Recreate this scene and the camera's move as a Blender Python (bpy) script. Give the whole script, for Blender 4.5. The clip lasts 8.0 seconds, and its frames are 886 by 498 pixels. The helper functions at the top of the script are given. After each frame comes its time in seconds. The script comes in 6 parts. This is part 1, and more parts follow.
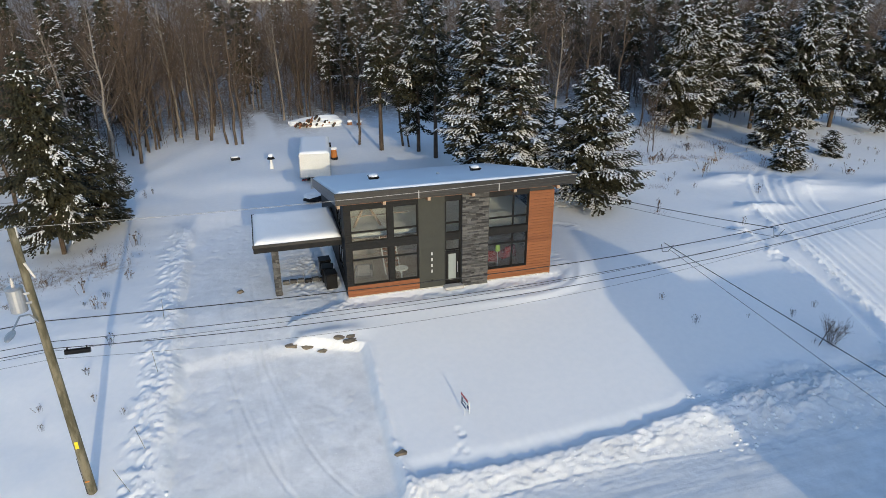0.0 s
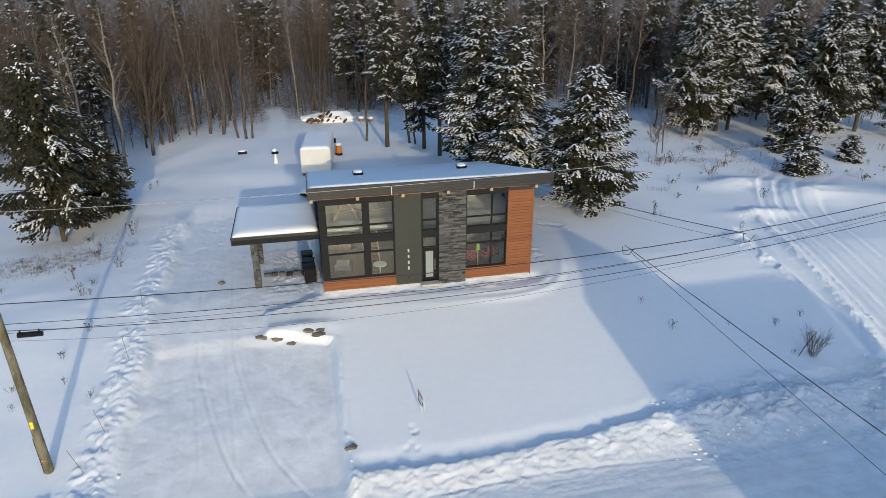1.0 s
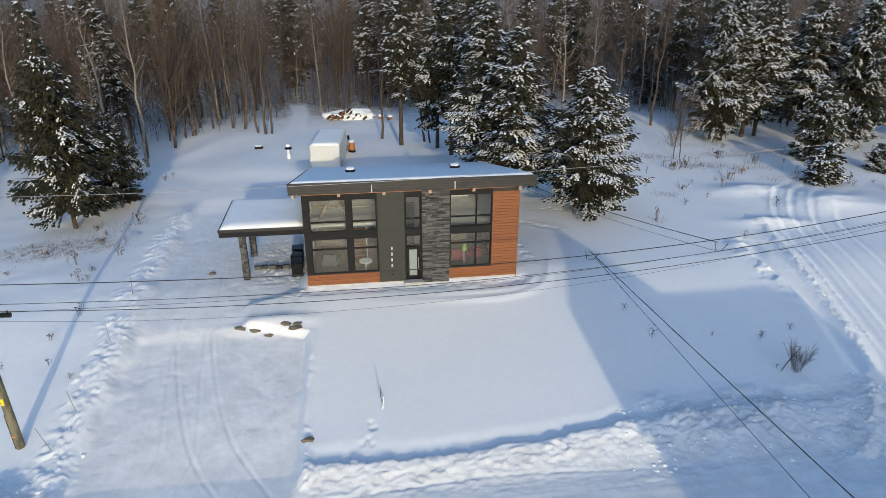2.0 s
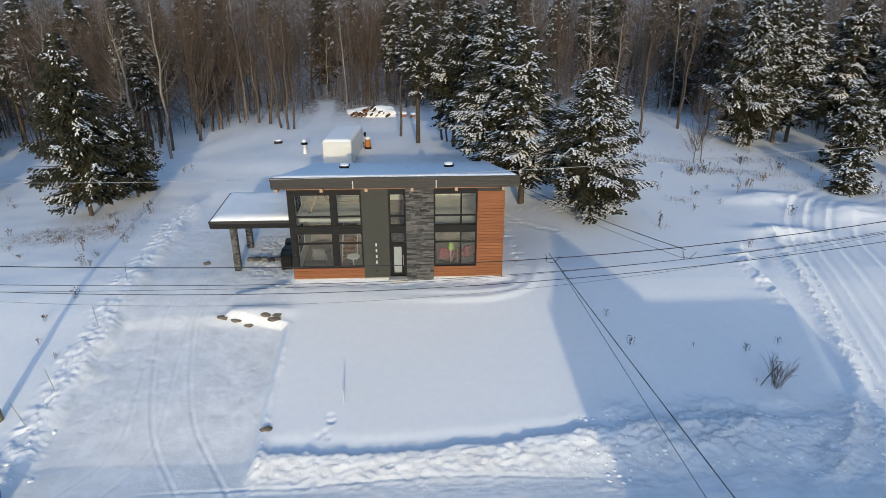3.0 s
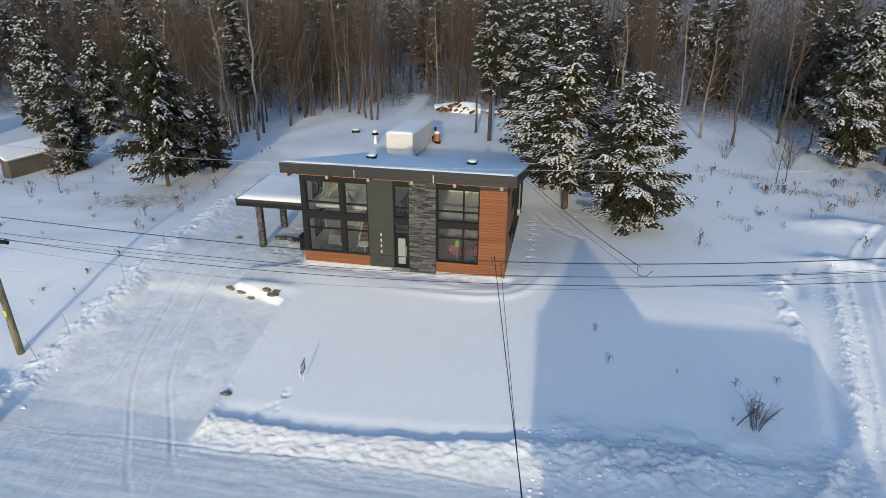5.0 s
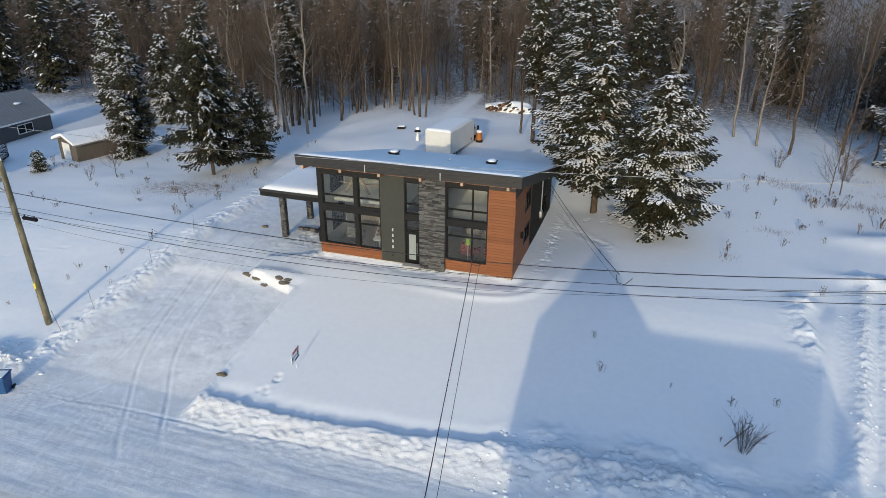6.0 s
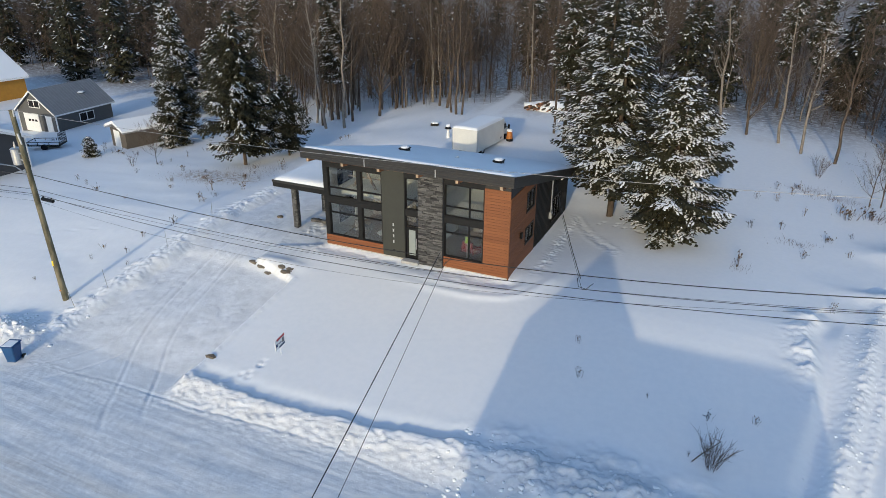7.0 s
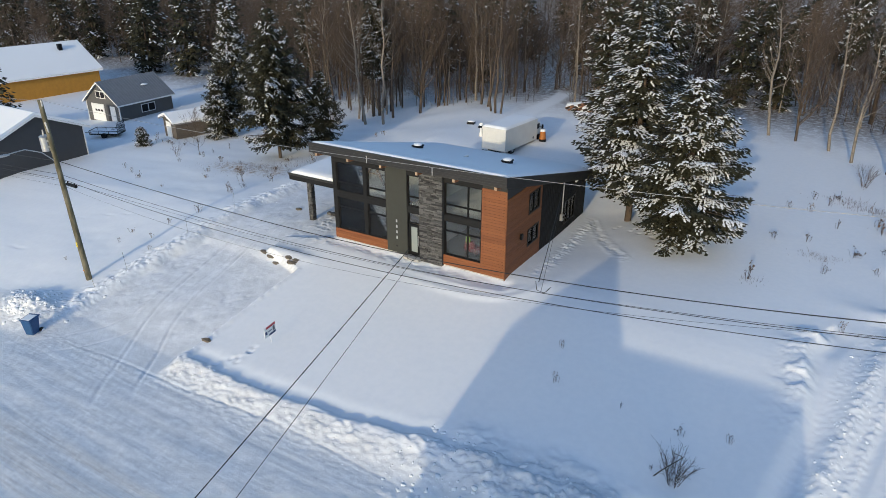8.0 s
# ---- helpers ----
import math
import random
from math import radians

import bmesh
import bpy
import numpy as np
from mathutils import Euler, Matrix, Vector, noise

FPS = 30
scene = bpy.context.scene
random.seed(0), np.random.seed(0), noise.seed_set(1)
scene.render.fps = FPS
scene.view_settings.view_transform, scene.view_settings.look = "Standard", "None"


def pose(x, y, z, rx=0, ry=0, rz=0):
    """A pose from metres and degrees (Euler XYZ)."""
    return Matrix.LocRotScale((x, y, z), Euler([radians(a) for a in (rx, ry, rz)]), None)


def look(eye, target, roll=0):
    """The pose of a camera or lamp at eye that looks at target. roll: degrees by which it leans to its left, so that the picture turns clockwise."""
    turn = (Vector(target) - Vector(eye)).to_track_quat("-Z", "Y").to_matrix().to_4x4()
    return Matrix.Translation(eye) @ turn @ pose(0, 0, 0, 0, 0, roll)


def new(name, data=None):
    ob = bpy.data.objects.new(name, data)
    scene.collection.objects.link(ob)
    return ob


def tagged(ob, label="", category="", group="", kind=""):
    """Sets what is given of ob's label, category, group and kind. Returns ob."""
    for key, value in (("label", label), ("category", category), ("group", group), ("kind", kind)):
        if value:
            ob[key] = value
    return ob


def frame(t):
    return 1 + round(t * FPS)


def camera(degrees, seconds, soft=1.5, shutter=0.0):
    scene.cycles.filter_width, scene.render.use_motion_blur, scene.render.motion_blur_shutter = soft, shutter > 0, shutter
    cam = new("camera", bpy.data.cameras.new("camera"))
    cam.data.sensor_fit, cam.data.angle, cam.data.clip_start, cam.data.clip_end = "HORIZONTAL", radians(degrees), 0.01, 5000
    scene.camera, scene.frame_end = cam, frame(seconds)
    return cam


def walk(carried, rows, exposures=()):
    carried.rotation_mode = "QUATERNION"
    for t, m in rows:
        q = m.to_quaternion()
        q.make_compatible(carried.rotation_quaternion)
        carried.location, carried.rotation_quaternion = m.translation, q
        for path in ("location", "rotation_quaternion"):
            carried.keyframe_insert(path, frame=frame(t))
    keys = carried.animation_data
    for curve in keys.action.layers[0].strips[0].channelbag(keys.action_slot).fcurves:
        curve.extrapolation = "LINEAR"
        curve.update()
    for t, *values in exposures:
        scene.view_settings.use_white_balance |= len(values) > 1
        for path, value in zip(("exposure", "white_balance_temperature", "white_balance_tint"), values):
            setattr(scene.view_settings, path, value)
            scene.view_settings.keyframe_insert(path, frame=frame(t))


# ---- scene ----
cam = camera(67.0, 8.0, soft=0.7)
PATH = [
    (0, (-3.898, -34.05, 17.721), (-3.406, -32.284, 16.923), -0.2),
    (0.5, (-2.193, -34.505, 17.668), (-1.748, -32.726, 16.867), -0.2),
    (1, (-0.45, -34.91, 17.67), (-0.07, -33.118, 16.867), -0.1),
    (1.5, (1.314, -35.296, 17.694), (1.624, -33.491, 16.89), 0.0),
    (3, (7.144, -35.995, 17.71), (7.229, -34.167, 16.901), 0.1),
    (3.5, (9.186, -36.076, 17.695), (9.174, -34.247, 16.885), 0.1),
    (4, (11.222, -36.088, 17.687), (11.114, -34.262, 16.877), 0.3),
    (4.5, (13.288, -35.928, 17.677), (13.07, -34.114, 16.865), 0.4),
    (6, (19.239, -34.722, 17.663), (18.682, -32.984, 16.844), 0.4),
    (6.5, (21.146, -34.135, 17.669), (20.494, -32.432, 16.847), 0.4),
    (7, (23.116, -33.39, 17.704), (22.375, -31.727, 16.878), 0.4),
    (7.5, (25.115, -32.484, 17.752), (24.281, -30.867, 16.921), 0.3),
    (8, (26.964, -31.568, 17.798), (26.036, -30.004, 16.965), 0.1),
]
walk(cam, [(t, look(eye, target, roll)) for t, eye, target, roll in PATH], [(0, 0.55, 5950, 10), (8, 0.53, 5950, 10)])

# ---- world, sun, exposure ----
SUN_EL, SUN_AZ = 13.5, 4.0          # degrees above the horizon; degrees that it stands to the east of straight behind the house front
world = bpy.data.worlds.new("winter_sky")
scene.world = world
world.use_nodes = True
wn = world.node_tree.nodes
sky = wn.new("ShaderNodeTexSky")
sky.sky_type = "NISHITA"
sky.sun_disc = False
sky.ozone_density = 1.7
sky.sun_elevation = radians(SUN_EL)
sky.sun_rotation = radians(180 - SUN_AZ)
wn["Background"].inputs[1].default_value = 0.15
world.node_tree.links.new(sky.outputs[0], wn["Background"].inputs[0])
sun_data = bpy.data.lights.new("sun", "SUN")
sun_data.energy, sun_data.angle, sun_data.color = 1.58, radians(0.53), (1.0, 0.80, 0.48)
sun = new("sun", sun_data)
ea, aa = radians(SUN_EL), radians(SUN_AZ)
sun.matrix_world = look((0, 0, 60), Vector((0, 0, 60)) - Vector((math.sin(aa) * math.cos(ea), -math.cos(aa) * math.cos(ea), math.sin(ea))))


# ---- materials ----
class Mat:
    """A node material in short: noise, ramps, mixes and bump on one principled shader."""

    def __init__(self, name, color=(0.5, 0.5, 0.5), rough=0.6, metal=0.0, spec=0.4):
        self.m = bpy.data.materials.new(name)
        self.m.use_nodes = True
        self.nt = self.m.node_tree
        self.b = self.nt.nodes["Principled BSDF"]
        self.b.inputs["Base Color"].default_value = (*color, 1)
        self.b.inputs["Roughness"].default_value = rough
        self.b.inputs["Metallic"].default_value = metal
        self.b.inputs["Specular IOR Level"].default_value = spec
        self.pos = None

    def node(self, kind, **values):
        n = self.nt.nodes.new(kind)
        for key, value in values.items():
            n.inputs[key].default_value = value
        return n

    def link(self, a, b):
        self.nt.links.new(a, b)

    def where(self, stretch=(1, 1, 1)):
        tc = self.nt.nodes.new("ShaderNodeTexCoord")
        mp = self.nt.nodes.new("ShaderNodeMapping")
        mp.inputs["Scale"].default_value = stretch
        self.link(tc.outputs["Object"], mp.inputs[0])
        return mp.outputs[0]

    def noise(self, scale, detail=4, rough=0.55, stretch=(1, 1, 1)):
        n = self.node("ShaderNodeTexNoise", Scale=scale, Detail=detail, Roughness=rough)
        self.link(self.where(stretch), n.inputs["Vector"])
        return n.outputs["Fac"]

    def ramp(self, fac, lo, hi):
        n = self.node("ShaderNodeMapRange")
        n.inputs["From Min"].default_value, n.inputs["From Max"].default_value = lo, hi
        n.interpolation_type = "SMOOTHSTEP"
        self.link(fac, n.inputs["Value"])
        return n.outputs[0]

    def math(self, op, a, b):
        n = self.nt.nodes.new("ShaderNodeMath")
        n.operation = op
        for i, v in enumerate((a, b)):
            if isinstance(v, (int, float)):
                n.inputs[i].default_value = v
            else:
                self.link(v, n.inputs[i])
        return n.outputs[0]

    def mix(self, fac, a, b):
        n = self.nt.nodes.new("ShaderNodeMix")
        n.data_type = "RGBA"
        self.link(fac, n.inputs[0])
        for i, v in ((6, a), (7, b)):
            if isinstance(v, tuple):
                n.inputs[i].default_value = (*v, 1)
            else:
                self.link(v, n.inputs[i])
        return n.outputs[2]

    def color(self, out):
        self.link(out, self.b.inputs["Base Color"])
        return self

    def rough(self, fac, lo, hi):
        n = self.node("ShaderNodeMapRange")
        n.inputs["To Min"].default_value, n.inputs["To Max"].default_value = lo, hi
        self.link(fac, n.inputs["Value"])
        self.link(n.outputs[0], self.b.inputs["Roughness"])
        return self

    def bump(self, fac, strength=0.3, distance=0.02):
        n = self.node("ShaderNodeBump", Strength=strength, Distance=distance)
        self.link(fac, n.inputs["Height"])
        self.link(n.outputs[0], self.b.inputs["Normal"])
        return self

    def random(self):
        return self.nt.nodes.new("ShaderNodeObjectInfo").outputs["Random"]

    def island(self):
        return self.nt.nodes.new("ShaderNodeNewGeometry").outputs["Random Per Island"]


def plain(name, color, rough=0.6, metal=0.0, vary=0.12, scale=6.0, bump=0.1, spec=0.4, stretch=(1, 1, 1)):
    """A surface of one colour with wear at two scales."""
    m = Mat(name, color, rough, metal, spec)
    a, b = m.noise(scale, 4, stretch=stretch), m.noise(scale * 9, 3, stretch=stretch)
    lo, hi = tuple(c * (1 - vary) for c in color), tuple(min(1, c * (1 + vary)) for c in color)
    both = m.math("ADD", m.math("MULTIPLY", a, 0.6), m.math("MULTIPLY", b, 0.4))
    m.color(m.mix(m.ramp(both, 0.3, 0.7), lo, hi))
    m.rough(a, max(0.03, rough - 0.1), min(1, rough + 0.1))
    if bump:
        m.bump(b, bump, 0.01)
    return m.m


def varied(name, colors, rough=0.7, bump=0.3, scale=12.0, stretch=(1, 1, 1), per_island=False):
    """Pieces that differ from one another: a colour between three by the piece, with grain."""
    m = Mat(name, colors[0], rough)
    r = m.island() if per_island else m.random()
    c = m.mix(m.ramp(r, 0.0, 0.6), colors[0], colors[1])
    c = m.mix(m.ramp(r, 0.55, 1.0), c, colors[2])
    g = m.noise(scale, 5, stretch=stretch)
    c = m.mix(m.math("MULTIPLY", m.ramp(g, 0.35, 0.7), 0.45), c, tuple(v * 0.5 for v in colors[0]))
    m.color(c).bump(g, bump, 0.01)
    return m.m


def ground_material():
    m = Mat("snow_ground", (0.86, 0.88, 0.9), 0.55, spec=0.3)
    tc = m.nt.nodes.new("ShaderNodeTexCoord")
    sep = m.nt.nodes.new("ShaderNodeSeparateXYZ")
    m.link(tc.outputs["Object"], sep.inputs[0])
    x, y = sep.outputs[0], sep.outputs[1]
    big, mid, fine = m.noise(0.35, 4), m.noise(3.0, 5), m.noise(28.0, 3)
    snow = m.mix(m.ramp(mid, 0.3, 0.7), (0.835, 0.855, 0.88), (0.865, 0.88, 0.90))
    # gravel and road dirt showing through the packed snow, in streaks along the road
    streak = m.noise(1.0, 6, 0.7, (0.06, 2.6, 1))
    lane = m.math("MULTIPLY", m.ramp(y, -23.6, -21.8), m.ramp(y, -19.6, -20.6))
    lane = m.math("MULTIPLY", lane, m.ramp(x, 14.0, 2.0))
    dirt = m.math("MULTIPLY", lane, m.ramp(streak, 0.38, 0.68))
    c = m.mix(m.math("MULTIPLY", dirt, 0.62), snow, (0.24, 0.19, 0.13))
    # tired road snow
    road = m.math("MULTIPLY", m.ramp(y, -13.6, -15.5), m.ramp(m.noise(1.0, 5, 0.6, (0.12, 1.6, 1)), 0.35, 0.8))
    c = m.mix(m.math("MULTIPLY", road, 0.3), c, (0.62, 0.62, 0.61))
    # dead grass that shows near the spruces
    px = m.math("ADD", x, 17.3)
    py = m.math("ADD", y, -9.2)
    far = m.math("ADD", m.math("MULTIPLY", m.math("MULTIPLY", px, px), 0.03), m.math("MULTIPLY", m.math("MULTIPLY", py, py), 0.22))
    patch = m.math("MULTIPLY", m.ramp(far, 1.0, 0.1), m.ramp(m.noise(2.2, 6, 0.7), 0.42, 0.68))
    c = m.mix(m.math("MULTIPLY", patch, 0.9), c, (0.34, 0.25, 0.15))
    # shed bark, needles and twigs on the woods' snow, plus painted-in shade of the trees
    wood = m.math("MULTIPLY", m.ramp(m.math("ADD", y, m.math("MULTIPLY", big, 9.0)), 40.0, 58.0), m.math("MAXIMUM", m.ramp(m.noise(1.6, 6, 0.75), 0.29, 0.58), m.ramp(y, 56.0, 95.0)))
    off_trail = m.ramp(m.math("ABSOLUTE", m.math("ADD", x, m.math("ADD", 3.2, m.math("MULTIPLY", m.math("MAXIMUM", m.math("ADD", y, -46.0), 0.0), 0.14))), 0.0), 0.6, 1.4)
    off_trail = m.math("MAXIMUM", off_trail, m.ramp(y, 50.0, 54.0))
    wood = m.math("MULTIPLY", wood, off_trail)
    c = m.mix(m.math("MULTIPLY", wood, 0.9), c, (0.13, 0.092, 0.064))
    h = m.math("ADD", m.math("MULTIPLY", mid, 0.2), m.math("MULTIPLY", fine, 0.10))
    # trodden and driven snow is crumbly
    driven = m.math("MULTIPLY", m.math("MULTIPLY", m.ramp(x, -9.6, -8.8), m.ramp(x, 0.4, -0.2)), m.ramp(y, 12.0, 6.0))
    driven = m.math("MAXIMUM", driven, m.ramp(y, -13.1, -13.4))
    driven = m.math("MAXIMUM", driven, m.math("MULTIPLY", m.ramp(x, 15.0, 18.0), m.ramp(y, -10.2, -11.6)))
    crumb = m.math("ADD", m.noise(9.0, 5, 0.7), m.math("MULTIPLY", m.math("MULTIPLY", m.noise(1.0, 4, 0.6, (0.4, 6.0, 1)), m.ramp(y, -14.2, -15.2)), 0.9))
    h = m.math("ADD", h, m.math("MULTIPLY", m.math("MULTIPLY", driven, crumb), 0.95))
    packed = m.math("MULTIPLY", driven, m.ramp(m.noise(0.9, 5, 0.65), 0.25, 0.75))
    m.color(m.mix(m.math("MULTIPLY", packed, 0.75), c, (0.66, 0.675, 0.69)))
    m.bump(h, 0.28, 0.06)
    return m.m


def glass_material():
    m = Mat("window_glass")
    tr = m.node("ShaderNodeBsdfTransparent")
    tr.inputs[0].default_value = (0.86, 0.89, 0.89, 1)
    gl = m.node("ShaderNodeBsdfGlossy", Roughness=0.02)
    fr = m.node("ShaderNodeFresnel", IOR=1.5)
    gain = m.math("ADD", m.math("MULTIPLY", fr.outputs[0], 1.0), 0.01)
    mx = m.nt.nodes.new("ShaderNodeMixShader")
    m.link(gain, mx.inputs[0])
    m.link(tr.outputs[0], mx.inputs[1])
    m.link(gl.outputs[0], mx.inputs[2])
    m.link(mx.outputs[0], m.nt.nodes["Material Output"].inputs[0])
    return m.m


def bark_material(name, a, b, scale=9.0):
    m = Mat(name, a, 0.85, spec=0.2)
    n = m.noise(scale, 5, 0.65, (1, 1, 0.25))
    m.color(m.mix(m.ramp(n, 0.35, 0.65), a, b)).bump(n, 0.5, 0.02)
    return m.m


def birch_material():
    m = Mat("birch_bark", (0.6, 0.56, 0.5), 0.7)
    n = m.noise(5.0, 5, 0.7, (1, 1, 3.0))
    m.color(m.mix(m.ramp(n, 0.52, 0.62), (0.22, 0.195, 0.165), (0.075, 0.062, 0.052))).bump(n, 0.3, 0.01)
    return m.m


def needle_material(name, a, b):
    m = Mat(name, a, 0.7, spec=0.25)
    r = m.island()
    c = m.mix(r, a, b)
    m.color(m.mix(m.math("MULTIPLY", m.ramp(m.noise(1.2, 3), 0.35, 0.7), 0.4), c, tuple(v * 0.5 for v in a)))
    return m.m


M_ground = ground_material()
M_snow = Mat("clean_snow", (0.87, 0.89, 0.91), 0.55, spec=0.3)
M_snow.bump(M_snow.noise(7.0, 5), 0.4, 0.03)
M_snow = M_snow.m
M_treesnow = plain("tree_snow", (0.84, 0.86, 0.89), 0.6, vary=0.05, bump=0.3)
M_glass = glass_material()
M_black = plain("black_siding", (0.015, 0.0155, 0.0165), 0.62, vary=0.2, scale=4, spec=0.15)
M_frame = plain("black_aluminium", (0.007, 0.007, 0.0075), 0.4, vary=0.2, bump=0.03, spec=0.2)
M_panel = plain("grey_green_panel", (0.043, 0.0455, 0.040), 0.6, vary=0.08, scale=2, spec=0.2)
M_fascia = plain("dark_metal_fascia", (0.045, 0.044, 0.042), 0.38, metal=0.5, vary=0.12, scale=3, stretch=(0.4, 1, 4))
M_plank = varied("cedar_plank", [(0.205, 0.070, 0.021), (0.24, 0.085, 0.027), (0.18, 0.058, 0.017)], 0.55, 0.15, 5.0, (0.25, 0.25, 14))
M_beam = plain("cedar_beam", (0.26, 0.12, 0.06), 0.65, vary=0.25, scale=5, stretch=(1, 0.2, 2))
M_beam_end = plain("sawn_beam_end", (0.40, 0.29, 0.20), 0.7, vary=0.15)
M_stone = varied("slate_ledgestone", [(0.048, 0.048, 0.050), (0.125, 0.125, 0.122), (0.015, 0.015, 0.017)], 0.75, 0.6, 14.0)
M_mortar = plain("dark_mortar", (0.04, 0.04, 0.04), 0.9)
M_white = plain("white_paint", (0.8, 0.8, 0.78), 0.45, vary=0.05, bump=0.03)
M_wallin = plain("interior_wall", (0.66, 0.66, 0.63), 0.8, vary=0.03, bump=0.02)
M_floorin = plain("interior_floor", (0.30, 0.23, 0.17), 0.5, vary=0.2, stretch=(0.3, 4, 1))
M_concrete = plain("concrete", (0.42, 0.41, 0.39), 0.85, vary=0.15)
M_bark = bark_material("grey_bark", (0.060, 0.046, 0.036), (0.12, 0.095, 0.075))
M_bark_warm = bark_material("brown_bark", (0.055, 0.041, 0.032), (0.10, 0.077, 0.059))
M_twig = bark_material("bare_twigs", (0.074, 0.055, 0.042), (0.135, 0.102, 0.078), 3.0)
M_birch = birch_material()
M_spruce = needle_material("spruce_needles", (0.018, 0.020, 0.012), (0.054, 0.051, 0.029))
M_polewood = bark_material("weathered_pole_wood", (0.085, 0.078, 0.050), (0.20, 0.18, 0.125), 4.0)
M_galv = plain("galvanised_steel", (0.45, 0.46, 0.47), 0.45, metal=0.7, vary=0.1)
M_cable = plain("black_cable", (0.016, 0.016, 0.017), 0.6, bump=0.0)
M_thin_wire = plain("bare_aluminium_wire", (0.38, 0.38, 0.38), 0.45, metal=0.6, bump=0.0)
M_weed = varied("dry_weed", [(0.10, 0.066, 0.042), (0.16, 0.11, 0.066), (0.06, 0.042, 0.03)], 0.85, 0.1)
M_rock = varied("brown_field_stone", [(0.15, 0.125, 0.095), (0.21, 0.175, 0.13), (0.08, 0.068, 0.055)], 0.85, 0.6, 7.0)

# ---- mesh helpers ----


def obj_from(bm, name, mat, parent=None):
    me = bpy.data.meshes.new(name)
    bm.to_mesh(me)
    bm.free()
    for mm in (mat if isinstance(mat, (list, tuple)) else [mat]):
        me.materials.append(mm)
    ob = new(name, me)
    ob.parent = parent
    return ob


def part(name, bm, mat, parent, label=""):
    return tagged(obj_from(bm, name, mat, parent), label)


def thing(name, at=(0, 0, 0), rz=0.0, label="", category="", group="", kind=""):
    e = new(name)
    e.empty_display_size = 0.2
    e.matrix_world = pose(*at, 0, 0, rz)
    return tagged(e, label, category, group, kind)


def bx(x0, x1, y0, y1, z0, z1, bm=None, bevel=0.0):
    """A box by its bounds, with softened edges where bevel is given."""
    own = bmesh.new()
    bmesh.ops.create_cube(own, size=1.0, matrix=Matrix.Translation(((x0 + x1) / 2, (y0 + y1) / 2, (z0 + z1) / 2)) @ Matrix.Diagonal((x1 - x0, y1 - y0, z1 - z0, 1)))
    if bevel:
        bmesh.ops.bevel(own, geom=own.edges[:], offset=bevel, segments=1, affect="EDGES")
    return own if bm is None else join(bm, own)


def join(bm, other):
    me = bpy.data.meshes.new("tmp")
    other.to_mesh(me)
    other.free()
    bm.from_mesh(me)
    bpy.data.meshes.remove(me)
    return bm


def prism(outline, axis, a, b, bm=None):
    """A flat outline pushed along an axis from a to b. The outline gives the two other coordinates in order."""
    bm = bmesh.new() if bm is None else bm
    def at(p, v):
        return {"x": (v, p[0], p[1]), "y": (p[0], v, p[1]), "z": (p[0], p[1], v)}[axis]
    lo = [bm.verts.new(at(p, a)) for p in outline]
    hi = [bm.verts.new(at(p, b)) for p in outline]
    n = len(outline)
    bm.faces.new(lo)
    bm.faces.new(hi[::-1])
    for i in range(n):
        bm.faces.new((lo[(i + 1) % n], lo[i], hi[i], hi[(i + 1) % n]))
    bmesh.ops.recalc_face_normals(bm, faces=bm.faces[:])
    return bm


def rod(a, b, r0, r1=None, sides=8, bm=None):
    """A tapered round bar from a to b."""
    bm = bmesh.new() if bm is None else bm
    a, b = Vector(a), Vector(b)
    r1 = r0 if r1 is None else r1
    own = bmesh.new()
    m = Matrix.Translation((a + b) / 2) @ (b - a).to_track_quat("Z", "Y").to_matrix().to_4x4()
    bmesh.ops.create_cone(own, cap_ends=True, segments=sides, radius1=r0, radius2=r1, depth=(b - a).length, matrix=m)
    return join(bm, own)


def blob(at, size, seed=0, rough=0.25, sub=1, bm=None):
    """An uneven lump."""
    own = bmesh.new()
    bmesh.ops.create_icosphere(own, subdivisions=sub, radius=1.0)
    for v in own.verts:
        k = 1 + rough * (noise.noise(v.co * 1.7 + Vector((seed * 3.1, seed * 1.7, 0))) * 1.6)
        v.co = Vector((v.co.x * size[0] * k + at[0], v.co.y * size[1] * k + at[1], v.co.z * size[2] * k + at[2]))
    return own if bm is None else join(bm, own)


def mesh_arrays(name, verts, faces, mats, sizes=3, smooth=False, mat_index=None):
    """A mesh from numpy arrays: all faces have the same number of corners."""
    me = bpy.data.meshes.new(name)
    verts, faces = np.asarray(verts, np.float32), np.asarray(faces, np.int32)
    me.vertices.add(len(verts))
    me.vertices.foreach_set("co", verts.ravel())
    me.loops.add(faces.size)
    me.loops.foreach_set("vertex_index", faces.ravel())
    me.polygons.add(len(faces))
    me.polygons.foreach_set("loop_start", np.arange(0, faces.size, sizes, dtype=np.int32))
    if mat_index is not None:
        me.polygons.foreach_set("material_index", np.asarray(mat_index, np.int32))
    if smooth:
        me.polygons.foreach_set("use_smooth", np.ones(len(faces), bool))
    for mm in mats:
        me.materials.append(mm)
    me.update(calc_edges=True)
    return me

# ---- ground ----
TABLE = np.random.RandomState(7).rand(256, 256)


def lattice(x, y, scale, seed=0):
    """Smooth value noise, 0 to 1."""
    x, y = np.asarray(x, float) * scale + seed * 17.3, np.asarray(y, float) * scale + seed * 9.7
    i, j = np.floor(x).astype(int), np.floor(y).astype(int)
    u, v = x - i, y - j
    u, v = u * u * (3 - 2 * u), v * v * (3 - 2 * v)
    def t(a, b):
        return TABLE[a % 256, b % 256]
    return (t(i, j) * (1 - u) + t(i + 1, j) * u) * (1 - v) + (t(i, j + 1) * (1 - u) + t(i + 1, j + 1) * u) * v


